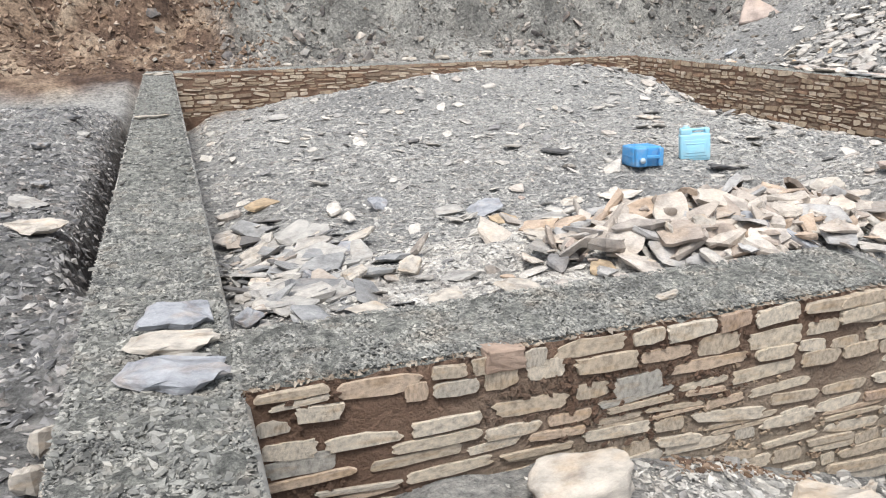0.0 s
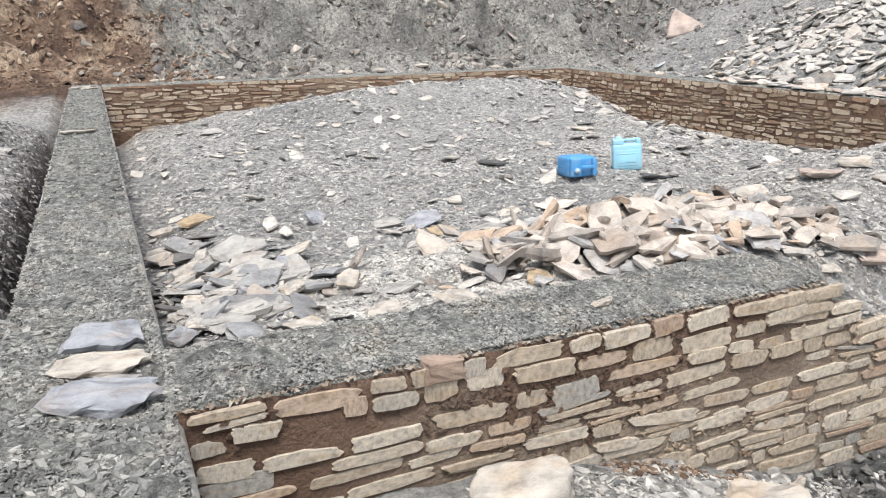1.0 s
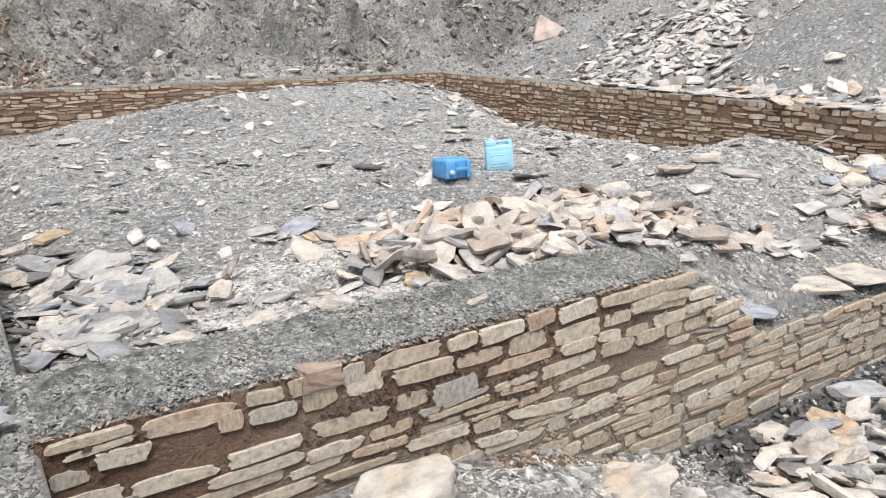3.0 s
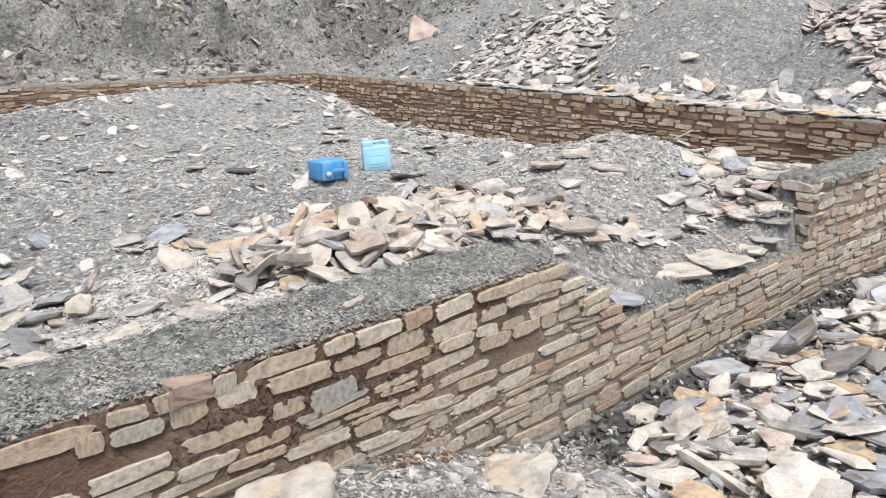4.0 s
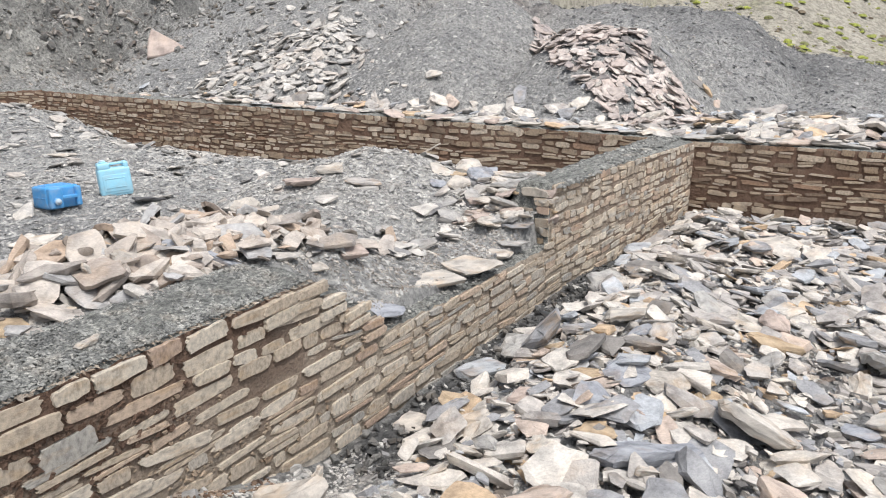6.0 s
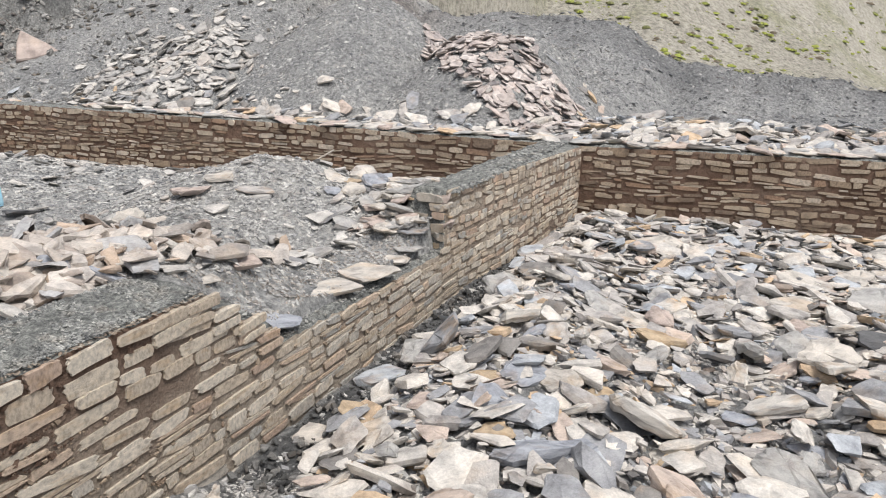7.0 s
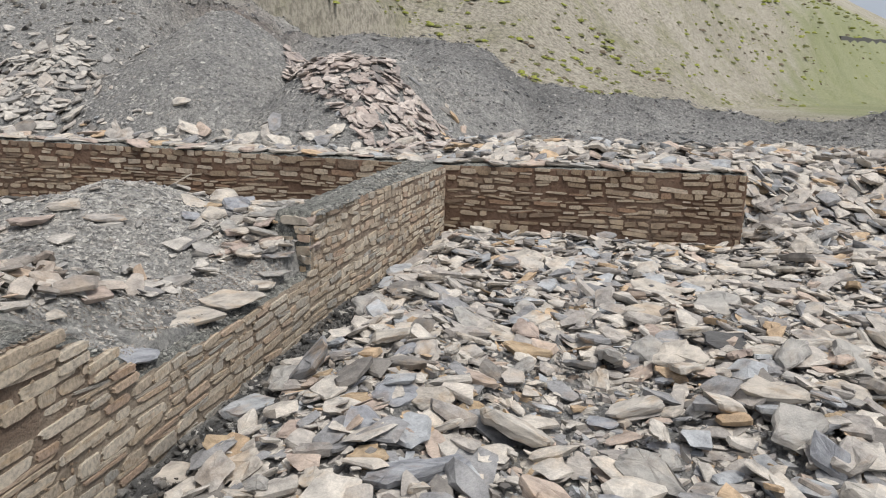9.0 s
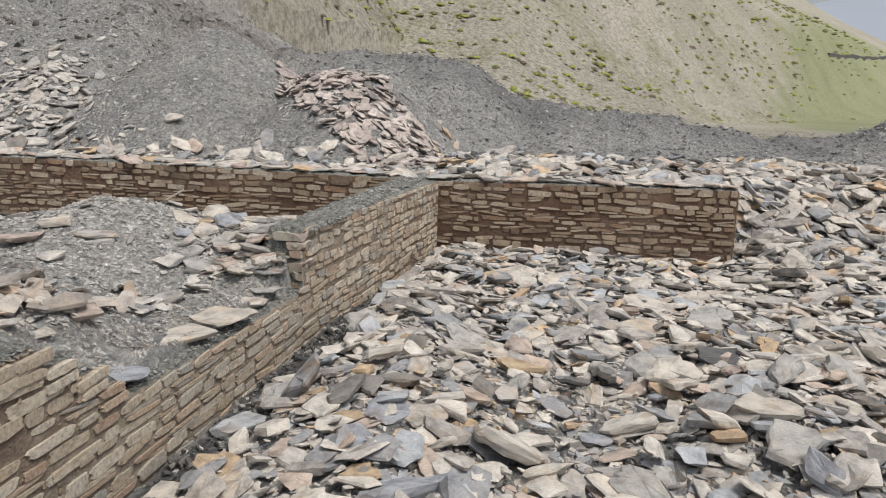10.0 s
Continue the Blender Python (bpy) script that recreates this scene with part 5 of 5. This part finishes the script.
# ---------- shale chips ----------
def chips(count, x0, x1, y0, y1, small, large, level, label, mat=slate_chips, shapes=CHIP_SHAPES):
    x, y = rng.uniform(x0, x1, count), rng.uniform(y0, y1, count)
    if level is None:
        keep = ~inside_wall(x, y)
        x, y = x[keep], y[keep]
    n = len(x)
    s = small + (large - small) * rng.random(n) ** 2.4
    size = np.stack([s, s * rng.uniform(0.3, 0.7, n), s * rng.uniform(0.10, 0.3, n)], -1)
    if level is None:
        m = lying(x, y, height(x, y) + s * 0.07, size, 0.22)
    else:
        m = np.tile(np.eye(4), (n, 1, 1))
        m[:, :3, :3] = turns(rng.normal(0, 0.25, n), rng.normal(0, 0.25, n), rng.uniform(0, 6.28, n)) * size[:, None, :]
        m[:, :3, 3] = np.stack([x, y, (top_of_cross_wall(x) + 0.012 if level == "sill" else level) + s * 0.07], -1)
    return tagged(joined("shale_chips", shapes, m, mat), label, "gravel", kind="stuff")


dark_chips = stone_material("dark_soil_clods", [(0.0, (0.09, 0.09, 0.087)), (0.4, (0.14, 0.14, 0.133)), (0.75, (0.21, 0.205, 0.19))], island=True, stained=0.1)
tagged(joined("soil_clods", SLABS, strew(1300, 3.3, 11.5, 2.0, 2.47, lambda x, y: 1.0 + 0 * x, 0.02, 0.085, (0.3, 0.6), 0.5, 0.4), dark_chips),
       "dark soil clods in the trench along the wall", "soil", kind="stuff")
CAP, FILL = "loose grit and shale chips on the wall capping", "grey shale chips over the fill"
chips(34000, -W1 + 0.02, W1 - 0.02, 1.4, 6.0, 0.010, 0.045, 0.614, CAP, cap_chips, FLAKES)
chips(1800, -W1 + 0.02, W1 - 0.02, 1.4, 6.0, 0.02, 0.07, 0.614, CAP, cap_chips)
chips(240, -0.05, W1 - 0.02, 1.6, 2.5, 0.02, 0.08, 0.612, CAP, cap_chips)
chips(4500, -W1 + 0.02, W1 - 0.02, 6.0, 17.5, 0.015, 0.07, 0.612, CAP, cap_chips)
chips(26000, W1 - 0.04, 3.38, 2.53, 3.05, 0.008, 0.040, 0.614, "loose grit on the cross wall", cap_chips, FLAKES)
chips(650, W1 - 0.04, 3.38, 2.50, 2.545, 0.010, 0.045, 0.606, "dry mud crumbs along the wall head", lip_crumbs, FLAKES)
chips(2600, 3.45, 6.85, 2.53, 2.85, 0.008, 0.05, "sill", "loose grit on the cross wall", cap_chips)
chips(5200, 6.95, 11.9, 2.42, 2.80, 0.015, 0.10, 0.575, "loose grit on the cross wall", cap_chips)
chips(46000, W1, 7.0, 2.62, 9.0, 0.018, 0.085, None, FILL, slate_chips, FLAKES)
chips(34000, W1, 11.9, 8.0, 17.5, 0.03, 0.13, None, FILL, slate_chips, FLAKES)
chips(20000, 6.5, 11.9, 2.8, 9.0, 0.02, 0.12, None, FILL, slate_chips, FLAKES)
chips(24000, 0.9, 2.5, 3.12, 4.9, 0.015, 0.065, None, "crushed pale stone spread on the fill", pale_chips, FLAKES)
chips(12000, 1.3, 3.6, 1.0, 2.4, 0.012, 0.055, None, "crushed pale stone at the foot of the wall", pale_chips, FLAKES)
chips(330, 2.0, 2.9, 2.33, 2.47, 0.02, 0.07, None, "brown mud clods fallen along the wall", soil_chips)
chips(7000, 3.95, 6.9, 2.62, 3.35, 0.012, 0.06, None, "brown and grey grit across the doorway", sill_grit, FLAKES)
chips(9000, 5.6, 8.7, 3.3, 6.0, 0.02, 0.07, None, "pale chips over the gravel mound", pale_chips, FLAKES)
chips(11000, 2.6, 10.5, -3.4, 2.0, 0.045, 0.20, None, "flat slate flakes over the floor of the room", slate_loose)
chips(3500, -4.5, 2.8, 18.3, 22.0, 0.04, 0.26, None, "brown clods on the soil bank", soil_chips)
chips(10000, 1.2, 9.0, -3.0, 2.5, 0.012, 0.12, None, "grey shale chips among the rubble")
chips(20000, -2.6, -W1, 2.0, 13.0, 0.02, 0.13, None, "dark shale chips beside the wall", ridge_chips, FLAKES)
chips(20000, 13.0, 22.0, 3.0, 17.0, 0.04, 0.18, None, "shale chips on the spoil heaps", slate_chips, FLAKES)
chips(16000, 1.5, 19.0, 18.3, 22.0, 0.04, 0.20, None, "loose shale on the cut bank", bank_chips, FLAKES)
chips(14000, 30.0, 90.0, -12.0, 40.0, 0.08, 0.42, None, "pale scree on the hillside", scree_chips, FLAKES)
chips(16000, 19.5, 30.0, -9.0, 14.0, 0.05, 0.24, None, "dark shale on the spoil ridge", ridge_chips, FLAKES)

# ---------- low shrubs and tufts on the hillside ----------
def tuft_shape(r):
    """A low ragged cushion of leaves."""
    n = 9
    a = np.arange(n) / n * 2 * math.pi
    rings = [np.stack([np.cos(a) * g * r.uniform(0.7, 1.2, n), np.sin(a) * g * r.uniform(0.7, 1.2, n), z + r.uniform(-0.12, 0.12, n)], -1) for g, z in ((0.5, 0.0), (0.42, 0.35), (0.2, 0.6))]
    v = np.concatenate(rings + [[[0, 0, 0.65]]])
    f = []
    for k in range(n):
        j = (k + 1) % n
        for base in (0, n):
            f += [(base + k, base + j, base + n + j), (base + k, base + n + j, base + n + k)]
        f.append((2 * n + k, 2 * n + j, 3 * n))
    return v, np.array(f)


TUFTS = [tuft_shape(rng) for _ in range(8)]
leaf = stone_material("hillside_tufts", [(0.0, (0.24, 0.265, 0.065)), (0.3, (0.31, 0.34, 0.075)), (0.55, (0.20, 0.21, 0.09)), (0.82, (0.17, 0.14, 0.10))], island=True, stained=0.1)
def hillside_spots():
    """Tufts in short drifts across the slope, with single ones between them."""
    xs, ys = [], []
    for k in range(560):
        a, d = rng.uniform(-0.33, 0.42), 34 * math.exp(rng.uniform(0, 2.2))
        n = int(rng.integers(3, 11))
        along = np.cumsum(rng.uniform(0.15, 0.7, n)) * (0.6 + d / 70)
        way = a - 1.62 + rng.uniform(-0.12, 0.12)
        xs.append(d * math.cos(a) + along * math.cos(way) + rng.normal(0, 0.2, n))
        ys.append(d * math.sin(a) + along * math.sin(way) + rng.normal(0, 0.2, n))
    a, d = rng.uniform(-0.36, 0.45, 1800), 34 * np.exp(rng.uniform(0, 2.3, 1800))
    return np.concatenate(xs + [d * np.cos(a)]), np.concatenate(ys + [d * np.sin(a)])


tx, ty = hillside_spots()
bearing = np.arctan2(ty, tx)
keep = (bearing > -0.05) | (np.hypot(tx, ty) > 1.6 * np.interp(bearing, [-0.5, -0.33, -0.25, -0.1], [190, 110, 64, 42]))
tx, ty = tx[keep], ty[keep]
size = (0.16 + 0.50 * rng.random(len(tx)) ** 2) * (0.6 + np.hypot(tx, ty) / 120)
m = np.tile(np.eye(4), (len(tx), 1, 1))
m[:, :3, :3] = turns(0 * tx, 0 * tx, rng.uniform(0, 6.28, len(tx))) * np.stack([size * 1.3, size, size * 0.5], -1)[:, None, :]
m[:, :3, 3] = np.stack([tx, ty, height(tx, ty) - 0.02], -1)
tagged(joined("hillside_tufts", TUFTS, m, leaf), "yellow-green tufts and low shrubs on the scree", "shrubs", kind="stuff")

# a dark retaining wall across the far valley
def far_wall():
    bm = bmesh.new()
    rows = []
    for k in range(15):
        x = 205.0 + 9.0 * k
        y = float(np.interp(x, [195, 244, 305, 340], [-54.5, -76.8, -107, -124]))
        z = float(height(x, y))
        rows.append([bm.verts.new(p) for p in ((x, y, z - 2), (x, y, z + 0.9 + 0.2 * math.sin(k * 1.9)), (x + 1.5, y + 1.5, z + 0.9 + 0.2 * math.sin(k * 1.9)), (x + 1.5, y + 1.5, z - 2))])
    for p, q in zip(rows, rows[1:]):
        for k in range(3):
            bm.faces.new((p[k], q[k], q[k + 1], p[k + 1]))
    bm.faces.new(rows[0])
    bm.faces.new(rows[-1])
    bmesh.ops.recalc_face_normals(bm, faces=bm.faces)
    me = bpy.data.meshes.new("retaining_wall")
    bm.to_mesh(me)
    bm.free()
    me.materials.append(dark_slate)
    return tagged(new("retaining_wall", me), "dark stone retaining wall on the far grassy slope", "wall", kind="structure")


far_wall()

# tilted slabs tipped past the end of the long wall
count = 64
x, y = rng.uniform(11.4, 13.6, count), -2.62 - np.abs(rng.normal(0, 0.55, count))
size = np.stack([rng.uniform(0.3, 0.66, count), rng.uniform(0.2, 0.42, count), rng.uniform(0.035, 0.08, count)], -1)
tagged(joined("slate_rubble", BIG_SLABS, lying(x, y, height(x, y) + 0.05 + 0.22 * rng.random(count), size, 0.3), slate_tipped),
       "dark tilted slabs past the end of the wall", "rubble", kind="stuff")


# mud squeezed out between the stones of the cross wall
def mud_lumps(count, x0, x1, mat, stones, reach, dry):
    x = rng.uniform(x0, x1, count)
    z = rng.uniform(-0.25, 0.585, count)
    hold = (z < top_of_cross_wall(x) - 0.035) & (np.sin(3.1 * x + 2.2 * np.sin(5.3 * z)) + np.sin(7.7 * z + 2.9 * x) > rng.uniform(-1.2, 1.4, count))
    edge = x - 3.0 * (z - 0.2)
    hold &= (edge > 1.9) if dry else (edge < 2.35)
    for p in stones:
        hold &= (np.abs(x - p[0]) > p[3] * 0.5 * reach) | (np.abs(z - p[2]) > p[5] * 0.5 * reach)
    x, z = x[hold], z[hold]
    n = len(x)
    s = 0.010 + 0.026 * rng.random(n) ** 2.5
    size = np.stack([s * 1.5, s, s * 0.32], -1)
    m = np.tile(np.eye(4), (n, 1, 1))
    m[:, :3, :3] = np.array(turn(math.pi / 2, 0, 0)) @ (turns(rng.normal(0, 0.15, n), rng.normal(0, 0.15, n), rng.normal(0, 0.7, n)) * size[:, None, :])
    m[:, :3, 3] = np.stack([x, front_y(x) - 0.005 - 0.006 * rng.random(n), z], -1)
    ob = joined("mud_lumps", CHIP_SHAPES, m, mat)
    ob.parent = wall_middle
    ob["kind"] = "stuff"


laid = middle_pieces()
mud_lumps(7000, 0.4, 3.45, mortar, laid, 0.95, False)
mud_lumps(5000, 1.2, 7.5, lip, laid, 1.0, True)

# facing stones last
face_stones(wall_middle, laid, 300, FACING_MESHES, walling_far, 0.05)
face_stones(wall_east, east_pieces(), 300, MUDDY_MESHES, walling_mud_far, 0.07)
face_stones(wall_north, north_pieces(), 200, MUDDY_MESHES, walling_mud_far, 0.075)
